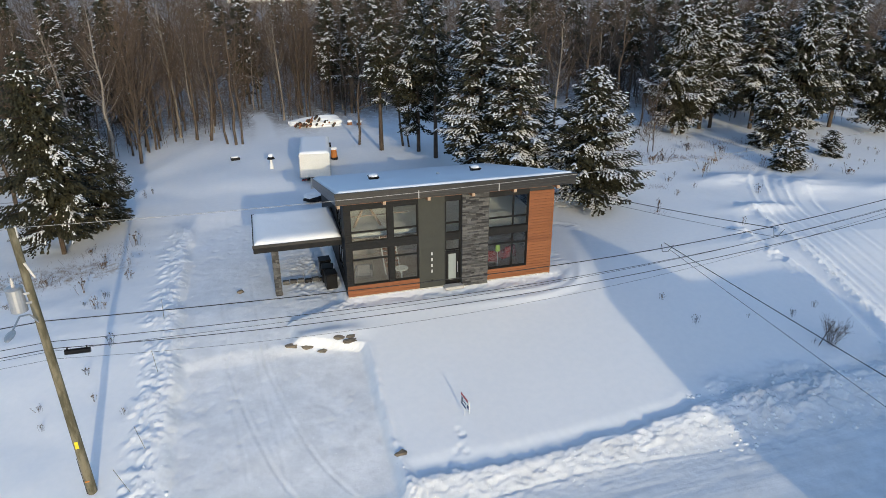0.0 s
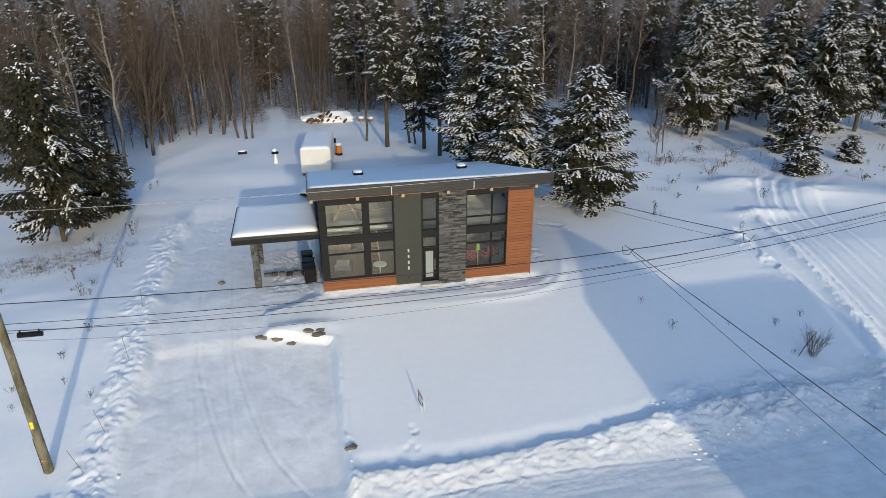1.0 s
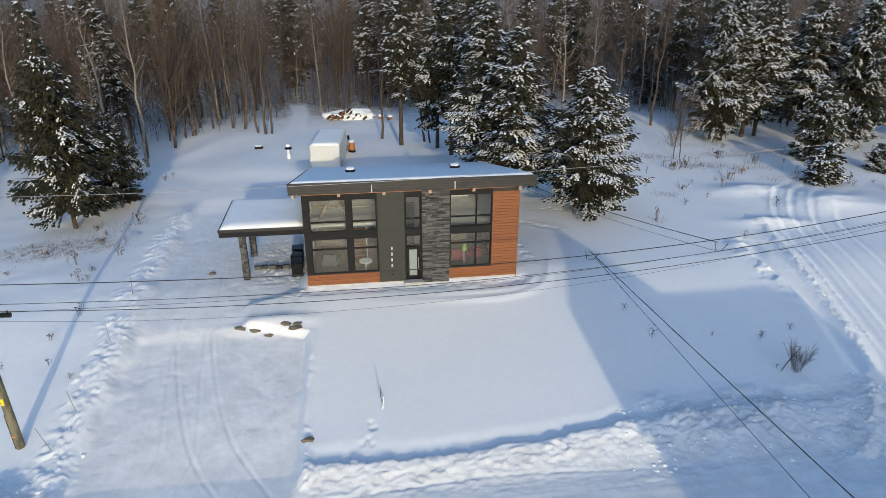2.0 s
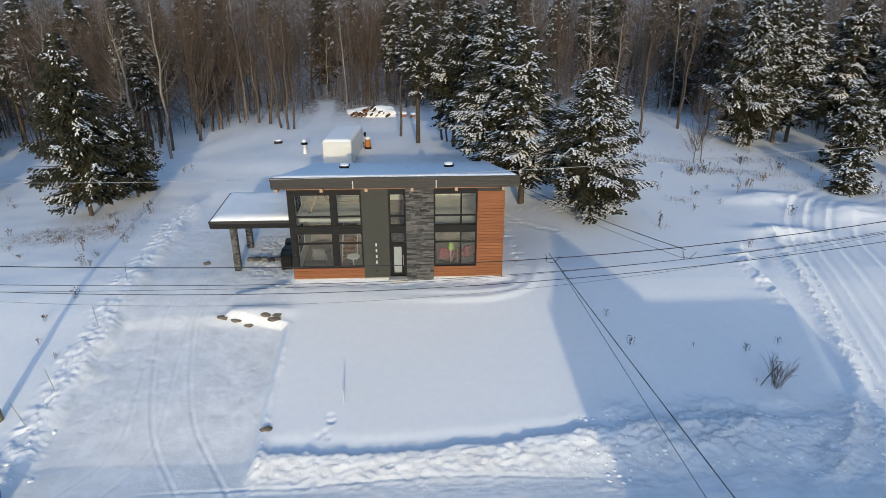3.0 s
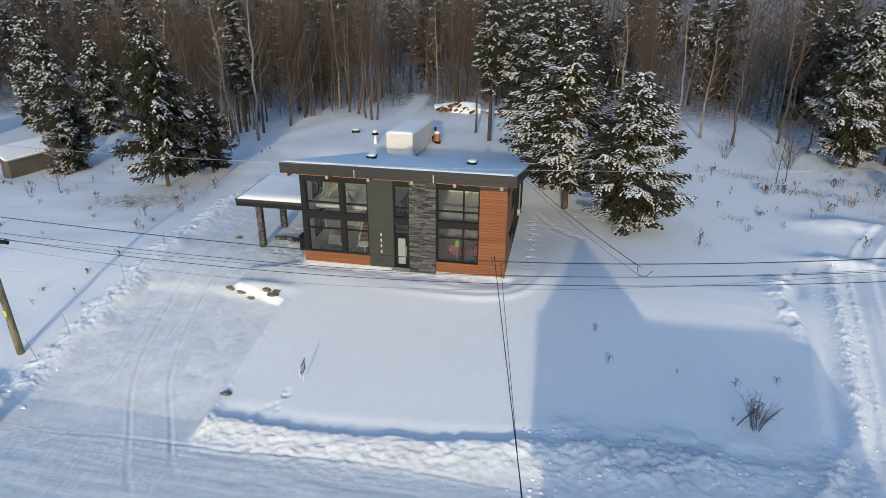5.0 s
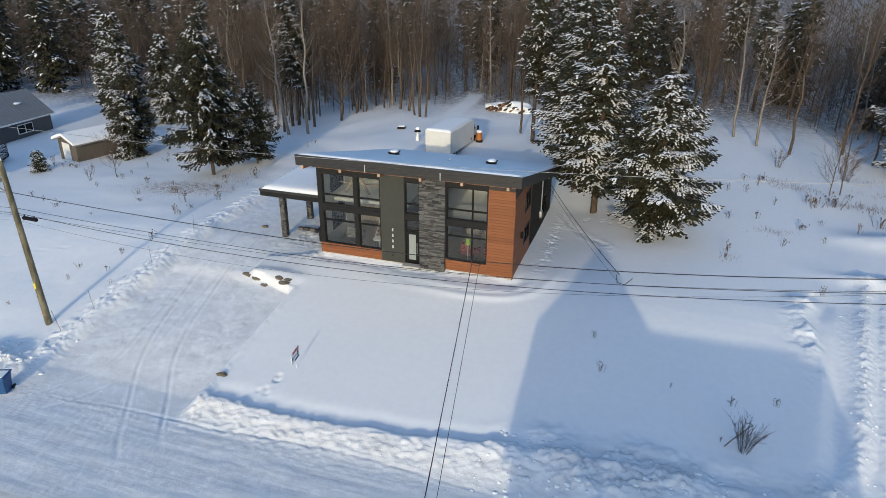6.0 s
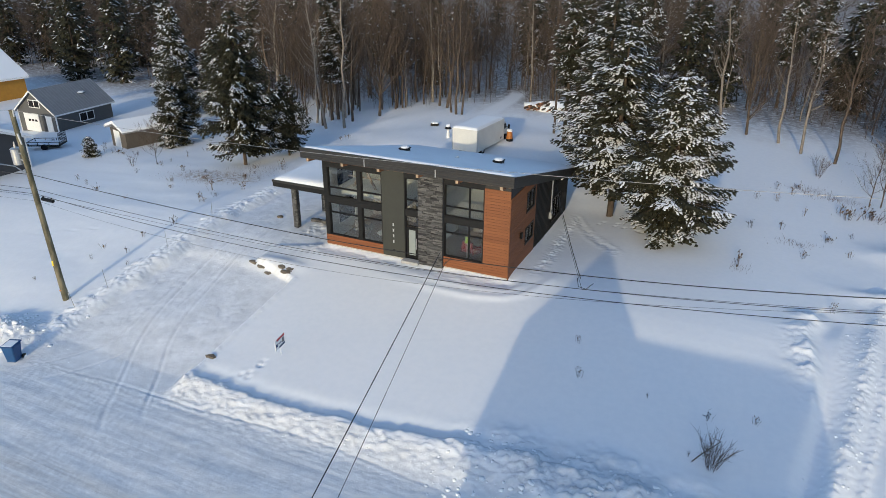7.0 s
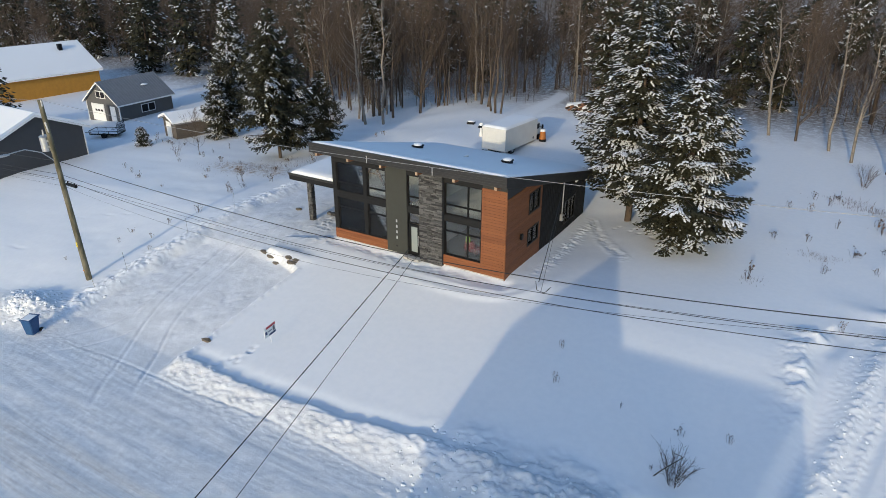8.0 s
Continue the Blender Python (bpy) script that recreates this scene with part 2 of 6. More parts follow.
def fbm(x, y, scale, octaves=3, seed=0):
    x, y = np.asarray(x, float), np.asarray(y, float)
    total, amp, norm = 0, 1.0, 0.0
    for k in range(octaves):
        a = 0.6 + 1.1 * k + seed
        total = total + amp * lattice(x * math.cos(a) - y * math.sin(a), x * math.sin(a) + y * math.cos(a), scale * 2.03 ** k, seed + k)
        norm += amp
        amp *= 0.5
    return total / norm


def sst(a, b, v):
    t = np.clip((v - a) / (b - a), 0, 1)
    return t * t * (3 - 2 * t)


def along(x, y, pts):
    """Distance to a bent line, signed to its left, and how far along it that is, 0 to 1."""
    best, where, n = np.full(np.shape(x), 1e9), np.zeros(np.shape(x)), len(pts) - 1
    for k in range(n):
        (ax, ay), (bx_, by) = pts[k], pts[k + 1]
        dx, dy = bx_ - ax, by - ay
        l2 = dx * dx + dy * dy
        t = np.clip(((x - ax) * dx + (y - ay) * dy) / l2, 0, 1)
        d = np.hypot(x - ax - t * dx, y - ay - t * dy)
        side = np.sign(dx * (y - ay) - dy * (x - ax))
        near = d < np.abs(best)
        best, where = np.where(near, d * side, best), np.where(near, (k + t) / n, where)
    return best, where


def smooth_line(pts, n=6):
    """Points of a soft curve through pts."""
    out = []
    for k in range(len(pts) - 1):
        p = [Vector(pts[max(0, min(len(pts) - 1, k + o))]) for o in (-1, 0, 1, 2)]
        for s in range(n):
            t = s / n
            out.append(0.5 * ((2 * p[1]) + (p[2] - p[0]) * t + (2 * p[0] - 5 * p[1] + 4 * p[2] - p[3]) * t * t + (3 * p[1] - p[0] - 3 * p[2] + p[3]) * t ** 3))
    out.append(Vector(pts[-1]))
    return [tuple(q) for q in out]


BANK = smooth_line([(25.0, -13.6), (27.1, -11.1), (27.3, -9.5), (27.6, -7.4), (28.1, -4.4), (28.1, -1.8), (27.9, 0.8), (28.6, 3.0)])
TRACK = smooth_line([(23.6, -15.4), (25.6, -13.9), (27.5, -11.6), (29.0, -8.7), (29.7, -5.7), (30.2, -3.2), (30.8, 0.0), (31.8, 4.6), (32.4, 7.2)])
RUT = smooth_line([(33.0, -14.0), (34.6, -6.0), (36.3, 2.0), (38.0, 7.0), (42.0, 12.5), (50.0, 18.0)])
ROAD_ARC = smooth_line([(-7.6, -16.8), (-1.7, -16.3), (2.0, -16.3), (4.4, -16.1), (8.4, -15.9), (13.0, -16.1), (20.0, -16.6)])
BACK_OUT = smooth_line([(-8.5, -17.0), (-6.4, -14.8), (-5.2, -12.3), (-5.3, -9.8), (-5.9, -5.0), (-6.4, 4.0)])
WHEELS_IN = smooth_line([(0.4, -17.6), (-0.7, -16.4), (-2.0, -14.3), (-3.6, -11.7), (-4.5, -9.3), (-5.1, -7.0), (-5.7, -4.2), (-5.9, -0.8), (-6.4, 6.5)])
TRAIL_EAST = smooth_line([(13.4, 12.4), (14.3, 10.8), (15.4, 9.0), (16.5, 7.6), (17.3, 6.6)])
DRIFT = smooth_line([(3.0, -2.0), (8.0, -2.3), (11.5, -2.2), (13.6, -1.3), (14.6, 0.6), (14.9, 3.0)])
DRIFT_IN = smooth_line([(6.0, -1.4), (10.0, -1.6), (12.6, -1.2), (13.8, 0.2)])


def base_height(x, y):
    x, y = np.asarray(x, float), np.asarray(y, float)
    z = np.interp(y, [-13.2, -12.4, -11.0, -2.0, -0.6, 1.0], [-1.82, -1.74, -1.56, -0.26, -0.10, 0.0])
    z = z - 0.40 * (sst(-9.0, -16.5, y) + sst(-0.1, 0.5, x) * (sst(-12.6, -14.9, y) - sst(-9.0, -16.5, y)))
    z = z - 0.075 * np.maximum(0, -x - 7) * (1 - 0.2 * sst(0, -14, y)) * np.where(x < -60, 0, 1) - np.where(x < -60, 0.075 * 53, 0) * (1 - 0.2 * sst(0, -14, y))
    z = z - 0.035 * np.clip(x - 26, 0, 60) * (1 - 0.7 * sst(0, -12, y))
    z = z + 0.014 * np.clip(y - 16, 0, 26) - 0.03 * np.clip(y - 42, 0, 60) + 0.035 * np.clip(y - 150, 0, 250)
    z = z - 0.5 * np.exp(-((x - 14.2) / 2.6) ** 2) * sst(0, 10, y) * sst(19, 13, y)
    return z


def height(x, y):
    """The snow's height at x, y."""
    x, y = np.asarray(x, float), np.asarray(y, float)
    z = base_height(x, y)
    near = sst(75, 40, np.hypot(x - 8, y))
    z = z + (fbm(x, y, 0.11, 3, 1) - 0.5) * 0.3 * sst(8, 22, np.hypot(x - 6, y - 6) - 4) * near
    z = z + (fbm(x, y, 0.4, 3, 2) - 0.5) * (0.05 + 0.08 * sst(-8, -13, x)) * near
    lumps = fbm(x, y, 1.6, 3, 4)
    clods = np.abs(fbm(x, y, 2.7, 2, 6) - 0.5) * 2
    grit = fbm(x, y, 5.2, 3, 83)
    fine_clods = np.abs(fbm(x, y, 6.1, 2, 91) - 0.5) * 2
    # the ploughed driveway, its bay by the stones and the stretch under the carport
    xr = np.interp(y, [-30, -13.6, -12.8, -4.9, -4.2, -3.2, -1.4, -0.2, 9, 14], [0.0, 0.1, 0.1, 0.15, 0.1, -3.2, -3.4, -0.4, -0.4, -4.0])
    xl = -9.1 + 0.5 * (lattice(y, y, 0.4, 3) - 0.5)
    drive = sst(xl - 0.3, xl + 0.35, x) * sst(xr + 0.25, xr - 0.25, x) * sst(17, 13.5, y) * sst(-17.5, -9.0, y)
    bay = drive * sst(-2.9, -4.1, y)
    z = z - 0.28 * drive - 0.14 * bay * sst(-10, -5, y)
    z = z + drive * ((fbm(x, y, 1.3, 3, 8) - 0.5) * 0.03 + (grit - 0.5) * 0.022)
    z = z - 0.022 * drive * sst(0.60, 0.72, fbm(x, y, 2.2, 2, 33)) * sst(0.45, 0.6, fbm(x, y, 0.35, 2, 35))
    # snow thrown up along both sides of it
    off = x - xl + 0.55 + 0.5 * (lattice(x, y, 0.5, 5) - 0.5)
    ridge = np.exp(-(off / 0.62) ** 2) * sst(16.5, 13, y) * sst(-13.6, -12.6, y)
    z = z + ridge * (0.05 + 0.16 * fbm(x, y, 1.1, 3, 48) + 0.05 * clods + 0.14 * fine_clods + 0.03 * sst(0.45, 0.62, fbm(x, y, 3.9, 2, 47)))
    spill = np.exp(-((off + 0.7) / 0.6) ** 2) * sst(16.5, 13, y) * sst(-13.6, -12.6, y)
    z = z + spill * 0.09 * sst(0.52, 0.66, fbm(x, y, 3.1, 2, 49))
    edge = np.exp(-((x - xr - 0.15) / 0.26) ** 2) * sst(-3.4, -4.7, y) * sst(-13.6, -12.4, y)
    z = z + edge * (0.02 + 0.10 * lumps + 0.10 * fine_clods * sst(0.4, 0.6, fbm(x, y, 0.7, 2, 50)))
    shoulder = np.exp(-((x - 0.3 + 1.9) / 1.9) ** 2) * np.exp(-((y + 3.1) / 0.5) ** 2) * 0.22
    z = z + shoulder
    # the bank at the road
    yb = np.interp(x, [0, 8, 10.5, 14.5, 20, 28], [-13.3, -13.3, -13.1, -12.4, -12.2, -12.2]) + 0.3 * (lattice(x, x, 0.25, 9) - 0.5) + 0.18 * (lattice(x, x, 1.3, 19) - 0.5) + 0.16 * (lattice(x, x, 4.1, 29) - 0.5)
    d = y - yb
    span = sst(-0.3, 0.7, x) * sst(28.0, 21.0, x)
    crest = np.where(d > 0, np.exp(-(d / 0.22) ** 2), np.exp(-(d / 0.75) ** 2))
    z = z + span * crest * (0.15 + 0.06 * lumps + 0.03 * clods * sst(0.1, -0.5, d) + 0.10 * fine_clods * sst(0.4, -0.1, d))
    z = z + span * np.where(d > 0, 0, np.exp(-((d + 0.9) / 0.7) ** 2)) * (0.03 * clods + 0.10 * fine_clods + 0.03 * sst(0.48, 0.6, fbm(x, y, 4.2, 2, 61)) + 0.05 * lumps)
    z = z - span * np.exp(-((d - 0.75) / 0.35) ** 2) * 0.07
    side_bank = np.exp(-((x - 0.35) / 0.35) ** 2) * sst(-11.6, -13.0, y) * sst(-14.6, -13.6, y)
    z = z + side_bank * (0.05 + 0.14 * lumps + 0.1 * fine_clods)
    # tumbled snow where the plough turns
    rough = sst(13, 18, x) * sst(29.5, 26, x) * sst(-9.9, -11.8, y + 0.8 * (lattice(x, y, 0.35, 63) - 0.5)) * sst(-16.6, -14.0, y)
    broken = sst(0.40, 0.62, fbm(x, y, 0.55, 2, 64))
    z = z + rough * ((fbm(x, y, 0.7, 3, 12) - 0.4) * 0.34 + (0.3 + 0.7 * broken) * (0.14 * clods + 0.14 * fine_clods + 0.10 * sst(0.5, 0.60, fbm(x, y, 1.9, 3, 44))))
    pile = np.exp(-(((x + 12.5) / 2.5) ** 2 + ((y + 14.0) / 1.35) ** 2))
    z = z + pile * (0.72 + 0.4 * (lumps - 0.5) + 0.2 * clods + 0.22 * fine_clods)
    # wind-laid drifts of the back yard
    back = sst(17, 24, y) * sst(44, 36, y) * sst(-26, -20, x) * sst(13, 8, x)
    z = z + back * (fbm(x * 0.7, y, 0.24, 3, 77) - 0.5) * 0.7
    # road
    road = sst(-14.2, -15.6, y) * sst(-34, -30, y)
    z = z + road * ((fbm(x * 0.12, y, 2.2, 3, 14) - 0.5) * 0.05 + (fbm(x * 0.06, y, 3.3, 2, 15) - 0.5) * 0.035 + (fine_clods - 0.3) * 0.035)
    # bank and tracks of the side way
    m = (x > 20) & (x < 60) & (y > -22) & (y < 26)
    if np.any(m):
        xm, ym = x[m], y[m]
        zz = np.zeros(xm.shape)
        lm, cm = lumps[m], clods[m]
        fm = fine_clods[m]
        d, s = along(xm, ym, BANK)
        north = sst(-7.0, -2.0, ym)
        zz += np.where(d > 0, np.exp(-(d / 0.9) ** 2), np.exp(-(d / 0.45) ** 2)) * (0.16 + north * (0.14 * sst(0.4, 0.62, fbm(xm, ym, 0.9, 2, 20)) + 0.10 * cm + 0.10 * fm)) * sst(0, 0.15, s) * sst(1, 0.95, s)
        zz += np.exp(-((d + 0.9) / 0.45) ** 2) * -0.14 * sst(0, 0.2, s)
        d, s = along(xm, ym, TRACK)
        zz += np.exp(-(d / 0.38) ** 2) * (0.05 + 0.12 * lm + 0.16 * fm) * sst(1, 0.95, s) * sst(0, 0.12, s)
        zz += np.exp(-((d - 0.85) / 0.4) ** 4) * (-0.05 + 0.05 * fm) + np.exp(-((d + 0.95) / 0.4) ** 4) * (-0.05 + 0.05 * fm)
        d, s = along(xm, ym, RUT)
        for off in (-0.9, 0.9, 2.4, 3.6):
            zz -= np.exp(-((d - off) / 0.22) ** 4) * 0.065 * (0.6 + 0.5 * lm)
            zz += np.exp(-((d - off - 0.42) / 0.16) ** 2) * (0.015 + 0.09 * fm)
        hum = 0.8 * np.exp(-(((xm - 33.2) / 2.3) ** 2 + ((ym - 6.6) / 0.8) ** 2)) + np.exp(-(((xm - 41) / 4.5) ** 2 + ((ym - 10.5) / 2.2) ** 2)) + 0.8 * np.exp(-(((xm - 36) / 3.5) ** 2 + ((ym - 13.5) / 1.5) ** 2)) + np.exp(-(((xm - 49) / 4.0) ** 2 + ((ym - 8) / 2.5) ** 2))
        zz += hum * (0.35 + 0.5 * fbm(xm, ym, 0.5, 3, 31))
        z[m] += zz
    # tyre marks and drifts
    m = (x > -16) & (x < 24) & (y > -19) & (y < 14)
    if np.any(m):
        xm, ym = x[m], y[m]
        zz = np.zeros(xm.shape)
        for line, dep, offs in ((ROAD_ARC, 0.022, (-0.12, 0.14, 1.5)), (BACK_OUT, 0.016, (-0.75, 0.75)), (WHEELS_IN, 0.034, (-0.87, 0.87))):
            d, s = along(xm, ym, line)
            dep = dep * sst(0.0, 0.12, s) * sst(1.0, 0.8, s)
            for off in offs:
                zz -= np.exp(-((d - off) / 0.085) ** 4) * dep * (0.2 + 1.3 * lattice(xm, ym, 0.6, 41)) * (0.6 + 0.8 * lattice(xm, ym, 3.1, 43))
                zz += np.exp(-((np.abs(d - off) - 0.14) / 0.05) ** 2) * dep * 0.8 * lattice(xm, ym, 1.9, 45)
        d, s = along(xm, ym, DRIFT)
        zz += np.exp(-(d / 0.32) ** 2) * 0.09 * sst(0, 0.35, s) * sst(1, 0.75, s)
        d, s = along(xm, ym, DRIFT_IN)
        zz += np.exp(-(d / 0.25) ** 2) * 0.06 * sst(0, 0.3, s) * sst(1, 0.8, s)
        # a trodden trail that leaves the rear corner, and the broken snow along the side wall
        d, s = along(xm, ym, TRAIL_EAST)
        fm = fine_clods[m]
        zz += np.exp(-((d - 0.25 * (lattice(xm, ym, 1.6, 67) - 0.5)) / 0.22) ** 4) * (-0.10 * lattice(xm, ym, 2.6, 68) + 0.13 * fm) + np.exp(-((np.abs(d) - 0.42) / 0.14) ** 2) * 0.08 * fm
        by_wall = np.exp(-((xm - 13.35 - 0.5 * lattice(ym, ym, 0.5, 66)) / 0.34) ** 2) * sst(0.6, 2.0, ym) * sst(12.4, 10.5, ym)
        zz += by_wall * (0.20 * fm + 0.12 * clods[m] - 0.08)
        z[m] += zz
    # a dug-out strip before the house front
    strip = sst(-0.5, 0.3, x) * sst(13.2, 12.6, x) * np.exp(-((y + 0.45) / 0.5) ** 2)
    z = z - strip * 0.12 + strip * 0.10 * (lumps - 0.5)
    trod = sst(-4.5, -2.0, x) * sst(13.5, 12.5, x) * np.exp(-((y + 0.6) / 0.6) ** 2) + sst(-3.6, -2.6, x) * sst(0.2, -0.4, x) * sst(0.2, 1.4, y) * sst(8, 6, y)
    z = z + trod * (0.08 * (clods - 0.35) + 0.15 * (fine_clods - 0.3))
    # steps of someone who went by: along the side wall and out to the sign
    for (ax, ay, bx_, by, n) in ((2.6, -13.0, 3.4, -10.9, 8), (15.2, 12.2, 19.0, 10.4, 9), (-22.4, -4.4, -18.6, -3.0, 9), (-21.8, -9.6, -21.0, -6.6, 8)):
        for k in range(n):
            t = k / (n - 1)
            fx = ax + (bx_ - ax) * t + 0.16 * (-1) ** k + 0.25 * math.sin(k * 2.3 + ax)
            fy = ay + (by - ay) * t + 0.2 * math.sin(k * 4.1)
            near_step = (np.abs(x - fx) < 0.9) & (np.abs(y - fy) < 0.9)
            if np.any(near_step):
                r2 = ((x[near_step] - fx) / 0.11) ** 2 + ((y[near_step] - fy) / 0.15) ** 2
                z[near_step] += -0.09 * np.exp(-r2) + 0.01 * np.exp(-(np.sqrt(r2) - 1.7) ** 2 * 3)
    return z


def z_at(x, y):
    return float(height(np.array([float(x)]), np.array([float(y)]))[0])


def axis_steps(lo, hi, fine, reach, grow=1.09):
    core = np.arange(lo, hi + 1e-6, fine)
    out, step = [], fine
    edge = 0.0
    while edge < reach:
        step *= grow
        edge += step
        out.append(edge)
    out = np.array(out)
    return np.concatenate([lo - out[::-1], core, core[-1] + out])


gx, gy = axis_steps(-16, 38, 0.12, 1500), axis_steps(-23, 14, 0.15, 1500)
for fine, (a, b) in ((0.085, (-11.0, 1.0)), (0.085, (27.0, 33.0))):
    gx = np.sort(np.concatenate([gx[(gx < a) | (gx > b)], np.arange(a, b, fine)]))
for fine, (a, b) in ((0.075, (-15.5, -11.2)), (0.1, (-11.2, 13.0))):
    gy = np.sort(np.concatenate([gy[(gy < a) | (gy > b)], np.arange(a, b, fine)]))
GX, GY = np.meshgrid(gx, gy)
GZ = height(GX, GY)
nx, ny = len(gx), len(gy)
idx = np.arange(nx * ny).reshape(ny, nx)
quads = np.stack([idx[:-1, :-1], idx[:-1, 1:], idx[1:, 1:], idx[1:, :-1]], -1).reshape(-1, 4)
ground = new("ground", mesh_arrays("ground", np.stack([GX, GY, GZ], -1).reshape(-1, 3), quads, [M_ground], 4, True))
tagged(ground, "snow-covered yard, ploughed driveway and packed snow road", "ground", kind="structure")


def crumbs(name, label, places, seed):
    """Loose snow clods lying about: one mesh of low lumps."""
    own = bmesh.new()
    bmesh.ops.create_icosphere(own, subdivisions=1, radius=1.0)
    bv = np.array([v.co[:] for v in own.verts])
    bf = np.array([[v.index for v in f.verts] for f in own.faces])
    own.free()
    r = np.random.RandomState(seed)
    V, Fc = [], []
    xs = np.array([p[0] for p in places])
    ys = np.array([p[1] for p in places])
    zs = height(xs, ys)
    for k, (px, py, s) in enumerate(places):
        q = bv * (1 + 0.9 * (r.rand(len(bv), 1) - 0.5)) * s * np.array([1, 0.6 + 0.7 * r.rand(), 0.4 + 0.3 * r.rand()])
        a = r.rand() * 6.3
        q = np.stack([q[:, 0] * math.cos(a) - q[:, 1] * math.sin(a), q[:, 0] * math.sin(a) + q[:, 1] * math.cos(a), q[:, 2]], -1)
        V.append(q + np.array([px, py, zs[k] - 0.12 * s]))
        Fc.append(bf + k * len(bv))
    return tagged(new(name, mesh_arrays(name, np.concatenate(V), np.concatenate(Fc), [M_snow])), label, "snow", kind="stuff")


rr = random.Random(5)
spots = []
for k in range(600):
    spots.append((rr.uniform(1.2, 17), rr.gauss(-14.0, 0.45), 0.010 + 0.035 * rr.random() ** 3))
for k in range(380):
    spots.append((rr.uniform(14, 28), rr.uniform(-15.2, -11.2), 0.02 + 0.14 * rr.random() ** 4))
for k in range(650):
    spots.append((-9.65 + rr.gauss(0, 0.42), rr.uniform(-13, 14), 0.012 + 0.035 * rr.random() ** 3))
for k in range(90):
    spots.append((0.15 + rr.gauss(0, 0.25), rr.uniform(-12.6, -5.2), 0.012 + 0.04 * rr.random() ** 3))
for k in range(200):
    spots.append((rr.gauss(-12.5, 1.4), rr.gauss(-14.0, 0.8), 0.04 + 0.14 * rr.random() ** 2))
for k in range(220):
    spots.append((rr.uniform(-8.5, 0.3), rr.uniform(-15, 6), 0.01 + 0.022 * rr.random() ** 2))
for k in range(420):
    s = rr.random()
    c = TRACK[int(s * (len(TRACK) - 1))]
    spots.append((c[0] + rr.gauss(0, 0.45), c[1] + rr.gauss(0, 0.5), 0.02 + 0.06 * rr.random() ** 3))
crumbs("snow_clods", "loose clods of ploughed snow along banks and tracks", spots, 11)

# ---- the house ----
def roof_under(y):
    """Underside of the single-pitch roof at y."""
    return 6.07 - 0.2465 * (y + 1.42)


house = thing("house", (0, 0, 0), 0, "modern two-storey house with black siding and cedar planks", "house")


def cells(x0, x1, z0, z1, holes, y0, y1):
    """A wall sheet with rectangular holes, as boxes side by side."""
    xs = sorted({x0, x1, *[h[0] for h in holes], *[h[1] for h in holes]})
    bm = bmesh.new()
    for a, b in zip(xs, xs[1:]):
        mid = (a + b) / 2
        stops = z0
        for h in sorted((h for h in holes if h[0] <= mid <= h[1]), key=lambda h: h[2]):
            if h[2] > stops + 1e-4:
                bx(a, b, y0, y1, stops, h[2], bm)
            stops = h[3]
        if z1 > stops + 1e-4:
            bx(a, b, y0, y1, stops, z1, bm)
    bmesh.ops.remove_doubles(bm, verts=bm.verts[:], dist=1e-4)
    return bm


Z_LO, Z_LO_TOP, Z_UP, Z_TOP = 0.69, 2.87, 3.28, 5.24
WALL_TOP = 5.70
COLS = {"a": (0.34, 2.42), "b": (2.72, 4.12), "d": (5.74, 6.62), "c": (8.32, 10.76)}
holes_left = [(*COLS[k], z0, z1) for k in "ab" for z0, z1 in ((Z_LO, Z_LO_TOP), (Z_UP, Z_TOP))]
holes_door = [(*COLS["d"], 0.06, 2.87), (*COLS["d"], Z_UP, Z_TOP)]
holes_right = [(*COLS["c"], Z_LO, Z_LO_TOP), (*COLS["c"], Z_UP, Z_TOP)]

wall_black = part("wall", cells(0.0, 4.165, 0.66, WALL_TOP, holes_left, 0.0, 0.22), M_black, house, "black horizontal siding round the tall windows")
wall_panel = part("wall", cells(4.165, 5.68, 0.0, WALL_TOP, [], -0.03, 0.22), M_panel, house, "smooth grey-green facade panel")
wall_door = part("wall", cells(5.68, 6.68, 0.0, WALL_TOP, holes_door, 0.0, 0.22), M_black, house, "black trim round the entrance")
wall_stone = part("wall", bx(6.68, 8.27, -0.13, 0.22, -0.1, WALL_TOP), M_mortar, house, "dark ledgestone pillar wall")
wall_right = part("wall", cells(8.27, 10.80, 0.66, WALL_TOP, holes_right, 0.0, 0.22), M_black, house, "black trim round the side window")
wall_cedar = part("wall", bx(10.80, 12.33, 0.02, 0.22, 0.0, WALL_TOP), M_mortar, house, "cedar plank corner wall")
wall_base_l = part("wall", bx(0.02, 4.165, 0.02, 0.22, -0.02, 0.66), M_mortar, house, "cedar plank base wall")
wall_base_r = part("wall", bx(8.27, 10.80, 0.02, 0.22, -0.02, 0.66), M_mortar, house, "cedar plank base wall")
part("plinth", bx(0.0, 12.35, 0.03, 0.4, -2.2, -0.02), M_concrete, house, "pale concrete footing")

# horizontal lap boards of the black siding
def strips(parent, spans, z0, z1, step, mat, y, name="board", thick=0.02):
    z = z0
    while z < z1 - 0.02:
        for a, b in spans(z + step / 2):
            part(name, bx(a, b, y - thick, y, z + 0.006, min(z + step, z1) - 0.004), mat, parent)
        z += step


def spans_left(z):
    if Z_LO <= z <= Z_LO_TOP or Z_UP <= z <= Z_TOP:
        return [(0.0, 0.30), (2.46, 2.68)]
    return [(0.0, 4.15)]


strips(wall_black, spans_left, 0.70, 5.66, 0.155, M_black, 0.0)

